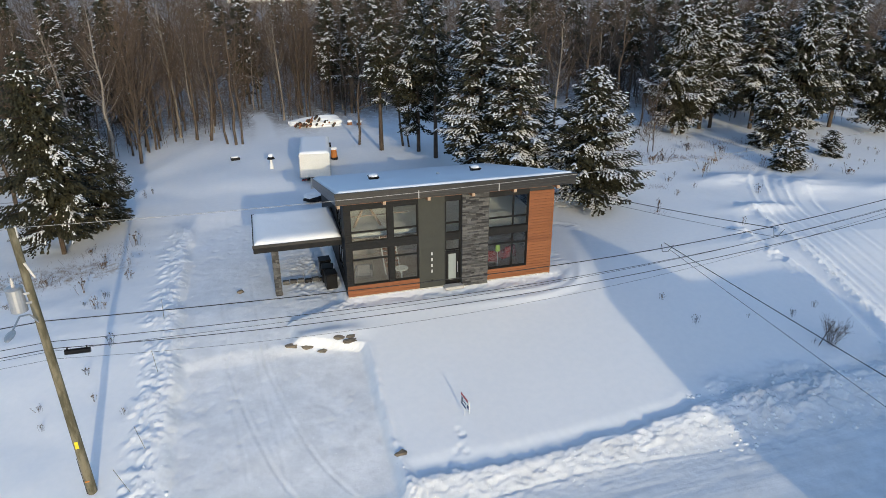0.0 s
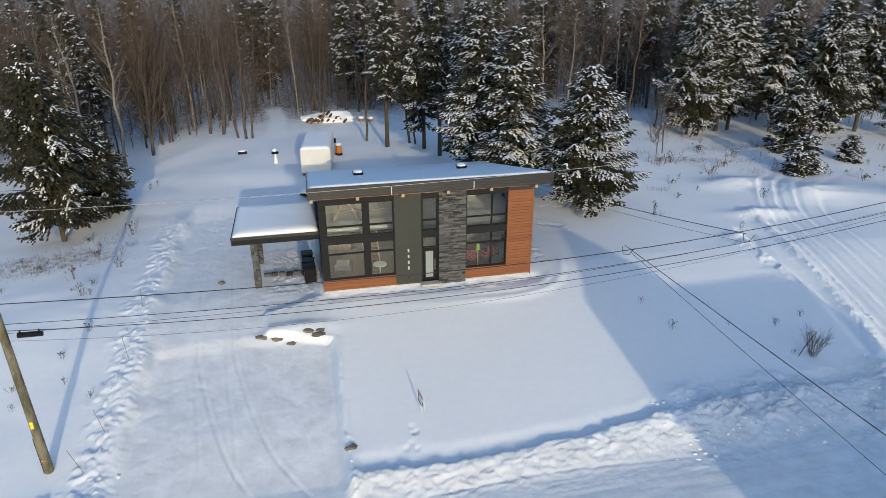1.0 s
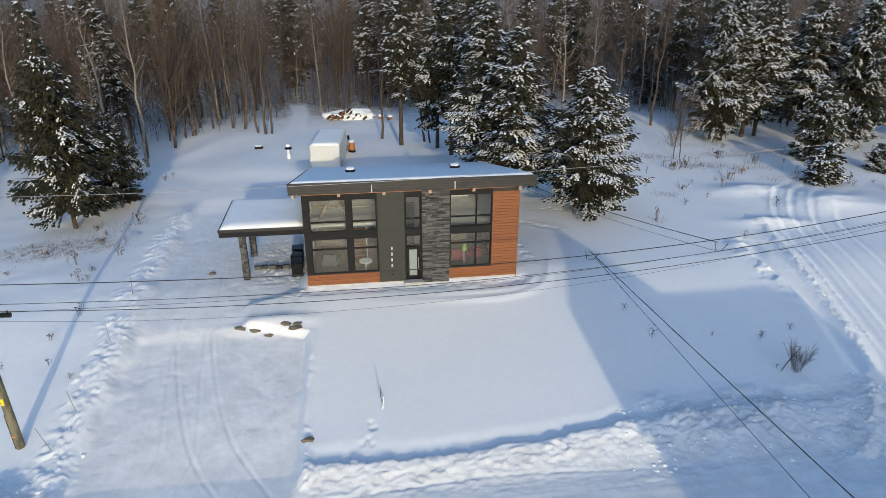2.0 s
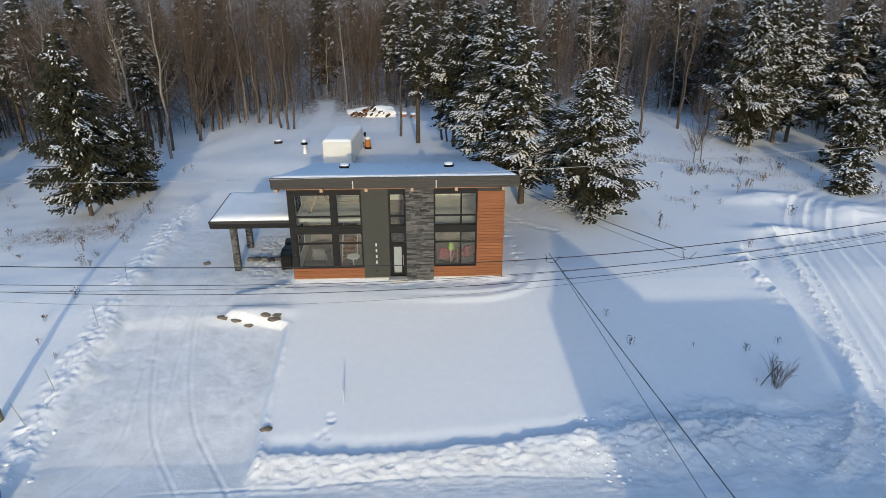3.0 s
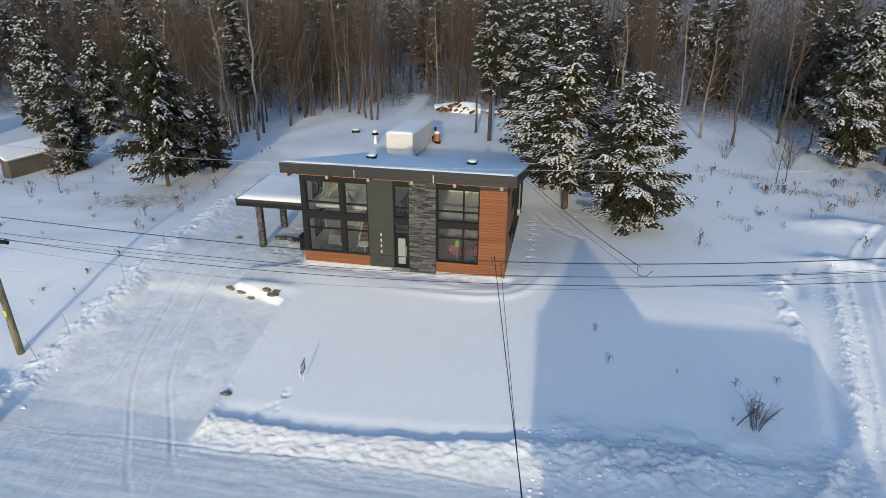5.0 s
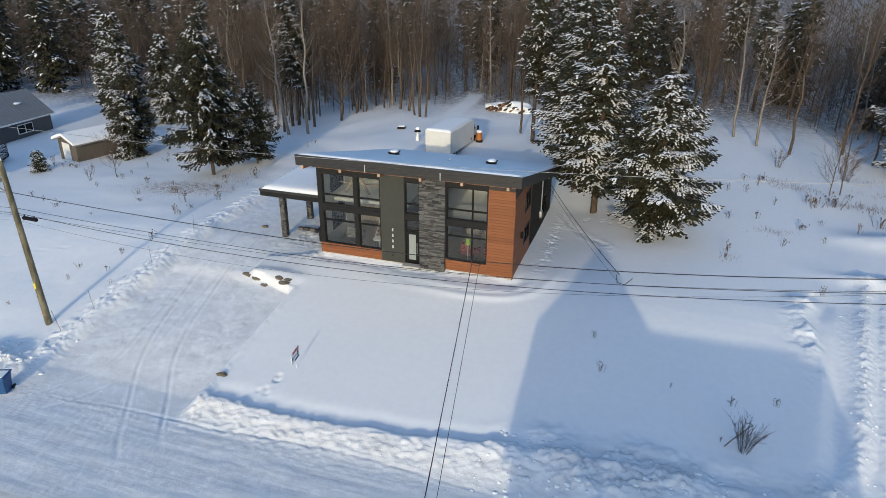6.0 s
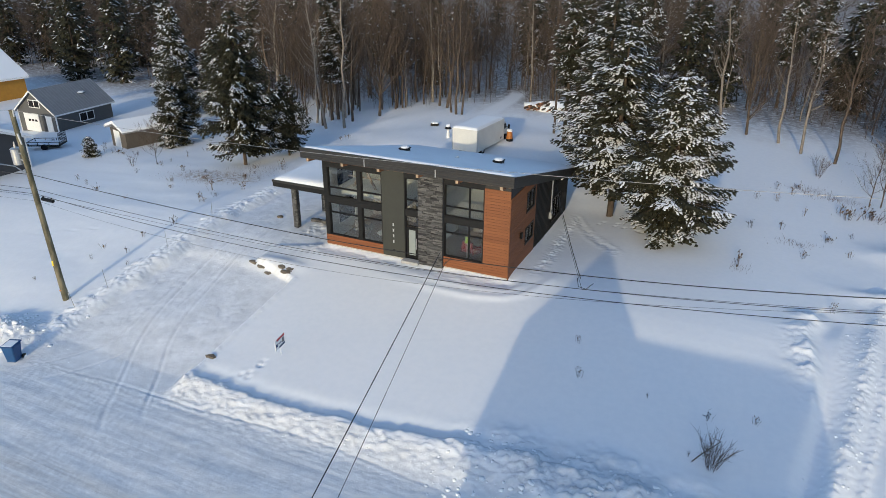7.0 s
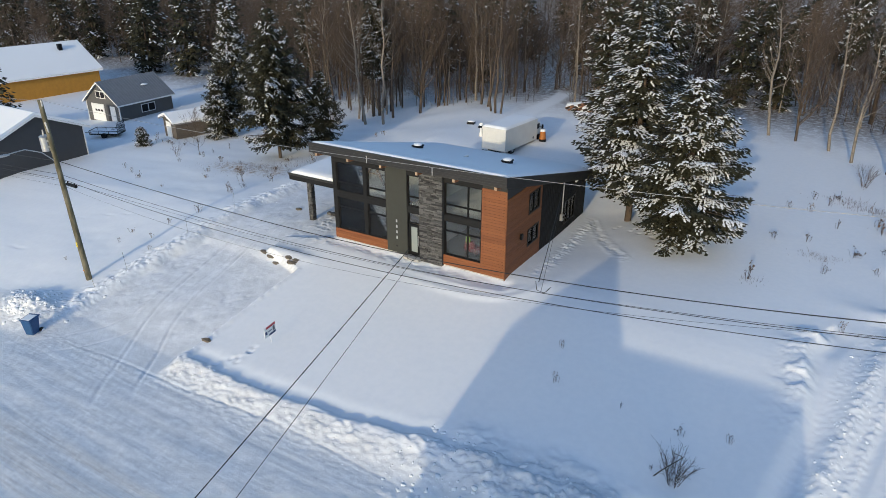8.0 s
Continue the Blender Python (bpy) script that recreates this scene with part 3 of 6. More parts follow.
# cedar planks
def planks(parent, x0, x1, z0, z1, step=0.178):
    n = max(1, round((z1 - z0) / step))
    h = (z1 - z0) / n
    for k in range(n):
        bm = prism([(0.02, z0 + k * h + 0.006), (-0.022, z0 + k * h + 0.006), (-0.03, z0 + k * h + 0.014), (-0.024, z0 + (k + 1) * h - 0.004), (0.02, z0 + (k + 1) * h)], "x", x0, x1)
        part("plank", bm, M_plank, parent)


planks(wall_base_l, 0.0, 4.16, 0.0, 0.66)
planks(wall_base_r, 8.275, 10.795, 0.0, 0.66)
planks(wall_cedar, 10.80, 12.35, 0.0, 5.34)

# ledgestone pieces
rs = random.Random(21)
z = -0.1
while z < WALL_TOP - 0.02:
    h = rs.choice((0.06, 0.08, 0.1, 0.12))
    h = min(h, WALL_TOP - z)
    x = 6.68
    while x < 8.268:
        w = rs.choice((0.2, 0.3, 0.42, 0.56))
        if 8.27 - (x + w) < 0.2:
            w = 8.27 - x
        out = rs.uniform(0.0, 0.06)
        part("stone", bx(x + 0.003, x + w - 0.003, -0.17 - out, -0.13, z + 0.003, z + h - 0.003), M_stone, wall_stone)
        x += w
    z += h

# windows
def ring(u0, u1, v0, v1, f, place):
    """A closed frame of one piece: place(u, v, d) gives the point, with d 0 at the front and 1 at the back."""
    bm = bmesh.new()
    corners = [(u0, v0), (u1, v0), (u1, v1), (u0, v1)]
    inner = [(u0 + f, v0 + f), (u1 - f, v0 + f), (u1 - f, v1 - f), (u0 + f, v1 - f)]
    o, i = [[[bm.verts.new(place(*c, d)) for c in cs] for d in (0, 1)] for cs in (corners, inner)]
    for k in range(4):
        n_ = (k + 1) % 4
        for loop in ((o[0][k], o[0][n_], i[0][n_], i[0][k]), (o[1][n_], o[1][k], i[1][k], i[1][n_]), (o[0][n_], o[0][k], o[1][k], o[1][n_]), (i[0][k], i[0][n_], i[1][n_], i[1][k])):
            bm.faces.new(loop)
    bmesh.ops.recalc_face_normals(bm, faces=bm.faces[:])
    return bm


def window(parent, x0, x1, z0, z1, vert=(), horiz=(), y=0.06):
    f, m_ = 0.055, 0.05
    w = part("window", ring(x0 + 0.002, x1 - 0.002, z0 + 0.002, z1 - 0.002, f, lambda u, v, d: (u, y + 0.08 * d, v)), M_frame, parent, "black-framed fixed window")
    xs, zs = [x0 + f - m_, *vert, x1 - f + m_], [z0 + f - m_, *horiz, z1 - f + m_]
    for v in vert:
        part("mullion", bx(v - m_, v + m_, y + 0.004, y + 0.076, z0 + f, z1 - f), M_frame, w)
    for v in horiz:
        for a, b in zip(xs, xs[1:]):
            part("transom", bx(a + m_, b - m_, y + 0.006, y + 0.074, v - m_, v + m_), M_frame, w)
    for a, b in zip(xs, xs[1:]):
        for c, d in zip(zs, zs[1:]):
            pane = part("pane", bx(a + m_, b - m_, y + 0.035, y + 0.045, c + m_, d - m_), M_glass, w, "clear reflecting glass")
            pane.visible_shadow = False
    return w


for key in "ab":
    window(house, *COLS[key], Z_LO, Z_LO_TOP, (), (2.22,))
    window(house, *COLS[key], Z_UP, Z_TOP, (), (3.88,))
window(house, *COLS["c"], Z_LO, Z_LO_TOP, (9.86,), (2.22,))
window(house, *COLS["c"], Z_UP, Z_TOP, (9.86,), (3.88,))
window(house, *COLS["d"], Z_UP, Z_TOP, (), (3.88,))
window(house, *COLS["d"], 2.18, 2.87)

# entrance door
door = part("door", cells(5.76, 6.60, 0.1, 2.14, [(5.93, 6.38, 0.28, 1.95)], 0.05, 0.10), M_frame, house, "black entrance door with a frosted glass light")
M_frost = plain("frosted_glass", (0.24, 0.27, 0.26), 0.35, vary=0.04, bump=0.02)
part("pane", bx(5.93, 6.38, 0.06, 0.08, 0.28, 1.95), M_frost, door, "pale frosted glass")
part("handle", rod((6.47, 0.0, 0.75), (6.47, 0.0, 1.45), 0.018), M_galv, door, "long steel pull handle")
part("doorstep", bx(5.6, 6.75, -0.45, 0.02, -0.12, 0.04, bevel=0.01), M_concrete, house, "pale concrete doorstep")
part("dark_outlet", bx(4.86, 4.98, -0.06, -0.03, 0.42, 0.48), M_frame, house, "small black outlet cover")

# plain bars where the characters of the address stand
for k in range(4):
    part("address_bar", bx(4.87, 4.96, -0.042, -0.03, 2.04 - k * 0.37, 2.23 - k * 0.37), M_galv, house, "white raised character bar")

# beams and the cedar strip below the roof
part("soffit_strip", bx(-0.2, 12.34, -0.06, 0.0, 5.56, 5.76), M_beam, house, "reddish cedar strip under the eave")
for x in (-0.42, 2.02, 4.46, 6.98, 9.42, 12.02):
    b = part("beam", prism([(-1.02, 5.73), (0.3, 5.60), (0.3, 5.80), (-1.02, 6.02)], "x", x, x + 0.16), M_beam, house, "cedar outrigger beam")
    part("beam_end", bx(x + 0.002, x + 0.158, -1.03, -1.02, 5.735, 6.01), M_beam_end, b, "pale sawn end")

# roof: deck, two-step fascia on all sides, snow
RX0, RX1, RY0, RY1 = -0.53, 12.93, -1.42, 13.85


def sloped(x0, x1, y0, y1, lo, hi):
    return prism([(y0, roof_under(y0) + lo), (y1, roof_under(y1) + lo), (y1, roof_under(y1) + hi), (y0, roof_under(y0) + hi)], "x", x0, x1)


roof = part("roof", sloped(RX0 + 0.04, RX1 - 0.04, RY0 + 0.04, RY1 - 0.04, 0.06, 0.56), M_fascia, house, "dark shed roof deck")
part("fascia", bx(RX0, RX1, RY0, RY0 + 0.04, 6.06, 6.50), M_fascia, roof, "dark metal front fascia")
part("drip_edge", bx(RX0 - 0.02, RX1 + 0.02, RY0 - 0.03, RY0 + 0.05, 6.50, 6.70, bevel=0.008), M_fascia, roof, "raised metal upper fascia step")
for z_ in (6.09, 6.23, 6.37):
    part("fascia_rib", prism([(RY0 - 0.010, z_), (RY0, z_ - 0.012), (RY0, z_ + 0.11), (RY0 - 0.010, z_ + 0.09)], "x", RX0, RX1), M_fascia, roof)
for x in (3.85, 8.35):
    part("joint_cover", bx(x, x + 0.05, RY0 - 0.02, RY0, 6.06, 6.50), M_galv, roof, "pale fascia joint cover")
for x in (RX0, RX1 - 0.04):
    part("fascia", sloped(x, x + 0.04, RY0 + 0.05, RY1, 0.0, 0.62), M_fascia, roof, "dark metal side fascia")
part("fascia", bx(RX0, RX1, RY1, RY1 + 0.04, roof_under(RY1), roof_under(RY1) + 0.6), M_fascia, roof, "dark metal rear fascia")


def snow_sheet(name, x0, x1, y0, y1, top, thick, parent, seed, step=0.22, edge=0.35):
    """Snow lying on a roof: soft edges, gentle dunes."""
    nx_, ny_ = max(4, int((x1 - x0) / step)), max(4, int((y1 - y0) / step))
    X, Y = np.meshgrid(np.linspace(x0, x1, nx_ + 1), np.linspace(y0, y1, ny_ + 1))
    d = np.minimum(np.minimum(X - x0, x1 - X), np.minimum(Y - y0, y1 - Y))
    round_ = np.sqrt(np.clip(1 - (1 - np.clip(d / edge, 0, 1)) ** 2, 0, 1))
    Z = top(X, Y) + thick * (0.12 + 0.88 * round_) * (0.85 + 0.3 * fbm(X, Y, 0.35, 3, seed)) + (fbm(X, Y, 1.5, 2, seed + 3) - 0.5) * 0.02
    n = (nx_ + 1) * (ny_ + 1)
    I = np.arange(n).reshape(ny_ + 1, nx_ + 1)
    q = [np.stack([I[:-1, :-1], I[:-1, 1:], I[1:, 1:], I[1:, :-1]], -1).reshape(-1, 4)]
    ring = np.concatenate([I[0, :-1], I[:-1, -1], I[-1, :0:-1], I[:0:-1, 0]])
    V = np.stack([X, Y, Z], -1).reshape(-1, 3)
    low = V[ring].copy()
    low[:, 2] = top(low[:, 0], low[:, 1])
    k = np.arange(len(ring))
    q.append(np.stack([ring, n + k, n + (k + 1) % len(ring), ring[(k + 1) % len(ring)]], -1))
    ob = new(name, mesh_arrays(name, np.concatenate([V, low]), np.concatenate(q), [M_snow], 4, True))
    ob.parent = parent
    return ob


tagged(snow_sheet("roof_snow", RX0 + 0.05, RX1 - 0.05, RY0 + 0.06, RY1 - 0.05, lambda X, Y: 6.07 - 0.2465 * (Y + 1.42) + 0.575, 0.16, None, 3), "smooth snow lying on the shed roof", "snow")

for x, y in ((2.72, 5.9), (9.45, 6.0)):
    zb = roof_under(y) + 0.56
    v = thing("roof_vent", (x, y, zb), 0, "square black roof vent with a snow cap", "vent", "roof vents")
    part("housing", bx(-0.28, 0.28, -0.28, 0.28, 0.0, 0.30, bevel=0.02), M_frame, v)
    part("cap", bx(-0.33, 0.33, -0.33, 0.33, 0.30, 0.38, bevel=0.02), M_frame, v)
    part("snow_cap", blob((0, 0, 0.40), (0.31, 0.31, 0.13), 4, 0.12, 2), M_snow, v, "rounded snow cap")

# side walls follow the roof; the east one has three windows
def side_column(y0, y1, gaps, x0, x1, bm, zfloor=-1.6):
    stops = zfloor
    for c, d in gaps:
        bx(x0, x1, y0, y1, stops, c, bm)
        stops = d
    prism([(y0, stops), (y1, stops), (y1, roof_under(y1) + 0.07), (y0, roof_under(y0) + 0.07)], "x", x0, x1, bm)


EAST = [(3.05, 4.62, 0.95, 2.0), (3.05, 4.62, 3.05, 4.3), (9.1, 11.1, 0.25, 1.85)]
bm = bmesh.new()
for y0, y1, gaps in ((0.22, 3.05, []), (3.05, 4.62, [(0.95, 2.0), (3.05, 4.3)]), (4.62, 5.0, [])):
    side_column(y0, y1, gaps, 12.13, 12.33, bm)
wall_east_front = part("wall", bm, M_mortar, house, "cedar clad east wall by the front corner")
bm = bmesh.new()
for y0, y1, gaps in ((5.0, 9.1, []), (9.1, 11.1, [(0.25, 1.85)]), (11.1, 13.3, [])):
    side_column(y0, y1, gaps, 12.13, 12.35, bm)
wall_east_back = part("wall", bm, M_black, house, "black clad east wall")
bm = bmesh.new()
WEST = [(0.95, 2.6), (3.5, 4.9)]
for y0, y1, gaps in ((0.22, 1.2, []), (1.2, 3.2, WEST), (3.2, 13.3, [])):
    side_column(y0, y1, gaps, 0.0, 0.2, bm)
part("wall", bm, M_black, house, "black clad west wall")
part("wall", bx(0.0, 12.35, 13.1, 13.3, -1.6, roof_under(13.2) + 0.06), M_black, house, "black clad rear wall")
# planks of the east corner
n = 29
for k in range(n):
    z0, z1 = k * 0.18 - 0.35, (k + 1) * 0.18 - 0.35
    zm = (z0 + z1) / 2
    cut = [(3.05, 4.62)] if (0.95 < zm < 2.0 or 3.05 < zm < 4.3) else []
    runs = [(0.0, 3.0), (4.67, 5.0)] if cut else [(0.0, 5.0)]
    for a, b in runs:
        if roof_under(b) + 0.05 < z1:
            b = -1.42 + (6.07 + 0.05 - z1) / 0.2465
        if b > a + 0.05:
            part("plank", prism([(12.33, z0 + 0.008), (12.372, z0 + 0.008), (12.378, z0 + 0.018), (12.374, z1 - 0.004), (12.33, z1)], "y", a, b), M_plank, wall_east_front)
# standing ribs of the black east cladding
y = 5.05
while y < 13.3:
    gaps = [(0.2, 1.9)] if 9.05 < y < 11.15 else []
    stops = -1.5
    for c, d in gaps:
        part("rib", bx(12.35, 12.37, y, y + 0.03, stops, c), M_black, wall_east_back)
        stops = d
    part("rib", bx(12.35, 12.37, y, y + 0.03, stops, roof_under(y + 0.03) + 0.05), M_black, wall_east_back)
    y += 0.3


def side_window(y0, y1, z0, z1, vert=()):
    f = 0.09
    w = part("window", ring(y0 - 0.04, y1 + 0.04, z0 - 0.05, z1 + 0.05, f, lambda u, v, d: (12.40 - 0.1 * d, u, v)), M_frame, house, "black-framed side window")
    ys = [y0 + 0.02, *vert, y1 - 0.02]
    for v in vert:
        part("mullion", bx(12.31, 12.396, v - 0.03, v + 0.03, z0 + 0.04, z1 - 0.04), M_frame, w)
    for a, b in zip(ys, ys[1:]):
        pane = part("pane", bx(12.33, 12.34, a + 0.03, b - 0.03, z0 + 0.04, z1 - 0.04), M_glass, w, "clear reflecting glass")
        pane.visible_shadow = False


for z0, z1 in WEST:
    w = part("window", ring(1.2, 3.2, z0, z1, 0.07, lambda u, v, d: (-0.03 + 0.1 * d, u, v)), M_frame, house, "black-framed side window")
    part("mullion", bx(-0.02, 0.05, 2.17, 2.23, z0 + 0.07, z1 - 0.07), M_frame, w)
    for a, b in ((1.27, 2.17), (2.23, 3.13)):
        pane = part("pane", bx(0.01, 0.02, a, b, z0 + 0.07, z1 - 0.07), M_glass, w, "clear reflecting glass")
        pane.visible_shadow = False
side_window(3.05, 4.62, 0.95, 2.0, (3.85,))
side_window(3.05, 4.62, 3.05, 4.3, (3.85,))
side_window(9.1, 11.1, 0.25, 1.85, (9.75, 10.45))
wl = thing("wall_lamp", (12.38, 1.97, 2.0), 0, "black box wall lamp on cedar planks", "lamp")
part("back_plate", bx(0, 0.03, -0.09, 0.09, -0.15, 0.15), M_frame, wl)
part("shade", bx(0.03, 0.16, -0.11, 0.11, -0.18, 0.18, bevel=0.015), M_frame, wl)
fl = thing("flood_lamp", (12.38, 10.79, 3.0), 0, "white twin-head security lamp under the eave", "lamp")
part("base", rod((0, 0, 0), (0.05, 0, 0), 0.07), M_white, fl)
for s in (-1, 1):
    part("lamp_head", rod((0.05, 0.05 * s, -0.02), (0.17, 0.14 * s, -0.10), 0.05, 0.075), M_white, fl)
sm = thing("service_mast", (12.47, 8.5, 0.0), 0, "grey conduit mast with an electricity meter on the wall", "conduit")
part("pipe", rod((0, 0, 0.9), (0, 0, 3.75), 0.045), M_galv, sm)
part("weather_head", rod((0, 0, 3.75), (0.06, -0.12, 3.9), 0.06, 0.035), M_galv, sm)
part("meter_box", bx(-0.1, 0.1, -0.13, 0.13, 0.75, 1.2, bevel=0.015), M_galv, sm)
part("meter_glass", rod((0.1, 0, 1.02), (0.19, 0, 1.02), 0.085, 0.07, 14), M_frame, sm)

# interior seen through the glass
M_walllow = plain("brown_panelling", (0.22, 0.20, 0.18), 0.7, vary=0.2)
part("interior_floor", bx(0.22, 12.1, 0.25, 13.0, -0.1, 0.06), M_floorin, house, "dark wooden floor")
part("interior_floor", bx(0.22, 5.2, 1.6, 9.0, 2.90, 3.16), M_wallin, house, "upper floor edge")
part("interior_floor", bx(6.7, 12.1, 0.26, 9.0, 2.90, 3.16), M_wallin, house, "upper floor edge")
part("interior_wall", bx(0.22, 12.1, 5.6, 5.75, 0.06, 2.9), M_walllow, house, "brown panelled inner wall")
part("interior_wall", bx(0.22, 12.1, 5.6, 5.75, 2.9, 4.2), M_wallin, house, "pale plaster inner wall")
part("interior_wall", bx(6.72, 6.85, 0.3, 5.6, 0.06, 5.2), M_wallin, house, "pale plaster partition")
bm = bmesh.new()
for y0, y1, gaps in ((0.24, 1.2, []), (1.2, 3.2, WEST), (3.2, 5.6, [])):
    side_column(y0, y1, gaps, 0.205, 0.25, bm, 0.06)
part("interior_wall", bm, M_wallin, house, "pale plaster side wall")
part("interior_wall", bx(12.03, 12.09, 0.24, 3.0, 0.06, 5.1), M_wallin, house, "pale plaster side wall")
part("interior_ceiling", sloped(0.2, 12.13, 0.23, 13.1, -0.35, -0.25), M_wallin, house, "white sloping ceiling")
stair = thing("staircase", (0, 0, 0), 0, "wooden staircase with pale stringers inside the hall", "stairs")
for s in (2.6, 3.5):
    part("stringer", prism([(2.2 + 0.0, 0.06), (2.5, 0.06), (5.4, 2.9), (5.1, 2.9)], "x", s, s + 0.05), M_wallin, stair)
for k in range(14):
    part("tread", bx(2.65, 3.5, 2.35 + k * 0.2, 2.62 + k * 0.2, 0.22 + k * 0.195, 0.26 + k * 0.195), M_beam, stair)

attic = thing("roof_brace", (0, 0, 0), 0, "dark timber braces inside the upper window", "beam")
for a, b in ((0.75, 1.55), (2.35, 1.55)):
    part("brace", prism([(a, 3.3), (a + 0.16, 3.3), (b + 0.12, 4.85), (b - 0.04, 4.85)], "y", 2.2, 2.3), M_floorin, attic)
part("rail", bx(0.4, 4.1, 2.24, 2.28, 3.95, 4.02), M_floorin, attic)
M_sofa = plain("grey_fabric", (0.16, 0.16, 0.17), 0.9)
M_red = plain("red_fabric", (0.20, 0.03, 0.035), 0.8)
M_lime = plain("lime_plastic", (0.26, 0.42, 0.06), 0.5)
def armchair(x, y, rz, mat, label):
    t = thing("armchair", (x, y, 0.06), rz, label, "chair")
    part("seat", bx(-0.4, 0.4, -0.4, 0.35, 0.15, 0.45, bevel=0.05), mat, t)
    part("backrest", bx(-0.4, 0.4, 0.25, 0.45, 0.4, 0.95, bevel=0.05), mat, t)
    for s in (-1, 1):
        part("armrest", bx(min(s * 0.4, s * 0.52), max(s * 0.4, s * 0.52), -0.4, 0.4, 0.1, 0.62, bevel=0.04), mat, t)
armchair(9.2, 2.2, 160, M_red, "red upholstered armchair behind the window")
armchair(10.5, 2.6, 200, M_red, "red upholstered armchair behind the window")
armchair(1.3, 2.4, 170, M_sofa, "grey upholstered armchair behind the window")
cush = thing("lime_lamp", (9.35, 1.1, 0.06), 0, "lime green floor lamp by the window", "lamp")
part("stand", rod((0, 0, 0), (0, 0, 1.3), 0.03), M_galv, cush)
part("shade", rod((0, 0, 1.25), (0, 0, 1.65), 0.16, 0.12, 14), M_lime, cush)
tb = thing("side_table", (3.4, 1.4, 0.06), 0, "round white side table behind the window", "table")
part("tabletop", rod((0, 0, 0.68), (0, 0, 0.73), 0.4, 0.4, 18), M_white, tb)
part("stem", rod((0, 0, 0), (0, 0, 0.68), 0.05), M_white, tb)

# carport
cp = thing("carport", (0, 0, 0), 0, "flat-roofed carport with stone-clad posts and thick snow", "carport")
part("roof", bx(-4.86, -0.02, 1.2, 6.3, 2.98, 3.22), M_fascia, cp, "dark roof deck")
for nm, b in (("fascia", (-4.90, -0.02, 1.16, 1.20, 2.80, 3.26)), ("fascia", (-4.90, -4.86, 1.2, 6.3, 2.80, 3.26)), ("fascia", (-4.90, -0.02, 6.3, 6.34, 2.80, 3.26))):
    part(nm, bx(*b), M_black, cp, "black fascia board")
part("drip_edge", bx(-4.93, -0.02, 1.13, 1.17, 3.12, 3.28), M_fascia, cp, "raised metal edge")
snow_c = snow_sheet("carport_snow", -4.84, -0.05, 1.24, 6.26, lambda X, Y: 3.24 + 0 * X, 0.24, None, 9, 0.18, 0.8)
tagged(snow_c, "thick drifted snow on the carport roof", "snow")
for y in (2.0, 5.5):
    post = part("post", bx(-3.92, -3.62, y - 0.15, y + 0.15, -0.9, 2.98), M_mortar, cp, "stone-clad square post")
    z = -0.6
    while z < 2.95:
        h = rs.choice((0.09, 0.12, 0.15))
        h = min(h, 2.97 - z)
        for side in range(4):
            split = rs.uniform(-0.08, 0.08)
            for a, b in ((-0.17, split), (split, 0.17)):
                o = rs.uniform(0.03, 0.055)
                c = {0: (-3.77 + a, -3.77 + b, y - 0.15 - o, y - 0.15), 1: (-3.77 + a, -3.77 + b, y + 0.15, y + 0.15 + o), 2: (-3.92 - o, -3.92, y + a * 0.88, y + b * 0.88), 3: (-3.62, -3.62 + o, y + a * 0.88, y + b * 0.88)}[side]
                part("stone", bx(c[0] + 0.002, c[1] - 0.002, c[2] + 0.002, c[3] - 0.002, z + 0.003, z + h - 0.003), M_stone, post)
        z += h

# ---- trees ----
def tube(path, radii, sides=5):
    """Vertices and triangles of a tapered branch along a path."""
    path = np.asarray(path, float)
    n = len(path)
    V, Fc = [], []
    for k in range(n):
        d = path[min(k + 1, n - 1)] - path[max(k - 1, 0)]
        d = d / (np.linalg.norm(d) + 1e-9)
        u = np.cross(d, [0.31, 0.83, 0.46])
        u /= np.linalg.norm(u) + 1e-9
        w = np.cross(d, u)
        a = np.arange(sides) * 2 * math.pi / sides
        V.append(path[k] + radii[k] * (np.cos(a)[:, None] * u + np.sin(a)[:, None] * w))
    for k in range(n - 1):
        for s in range(sides):
            a, b = k * sides + s, k * sides + (s + 1) % sides
            Fc += [(a, b, b + sides), (a, b + sides, a + sides)]
    return np.concatenate(V), np.array(Fc)


class Heap:
    """Gathers pieces into one triangle mesh."""

    def __init__(self):
        self.v, self.f, self.n = [], [], 0

    def add(self, v, f):
        self.v.append(np.asarray(v, float))
        self.f.append(np.asarray(f) + self.n)
        self.n += len(v)

    def arrays(self):
        return np.concatenate(self.v), np.concatenate(self.f)


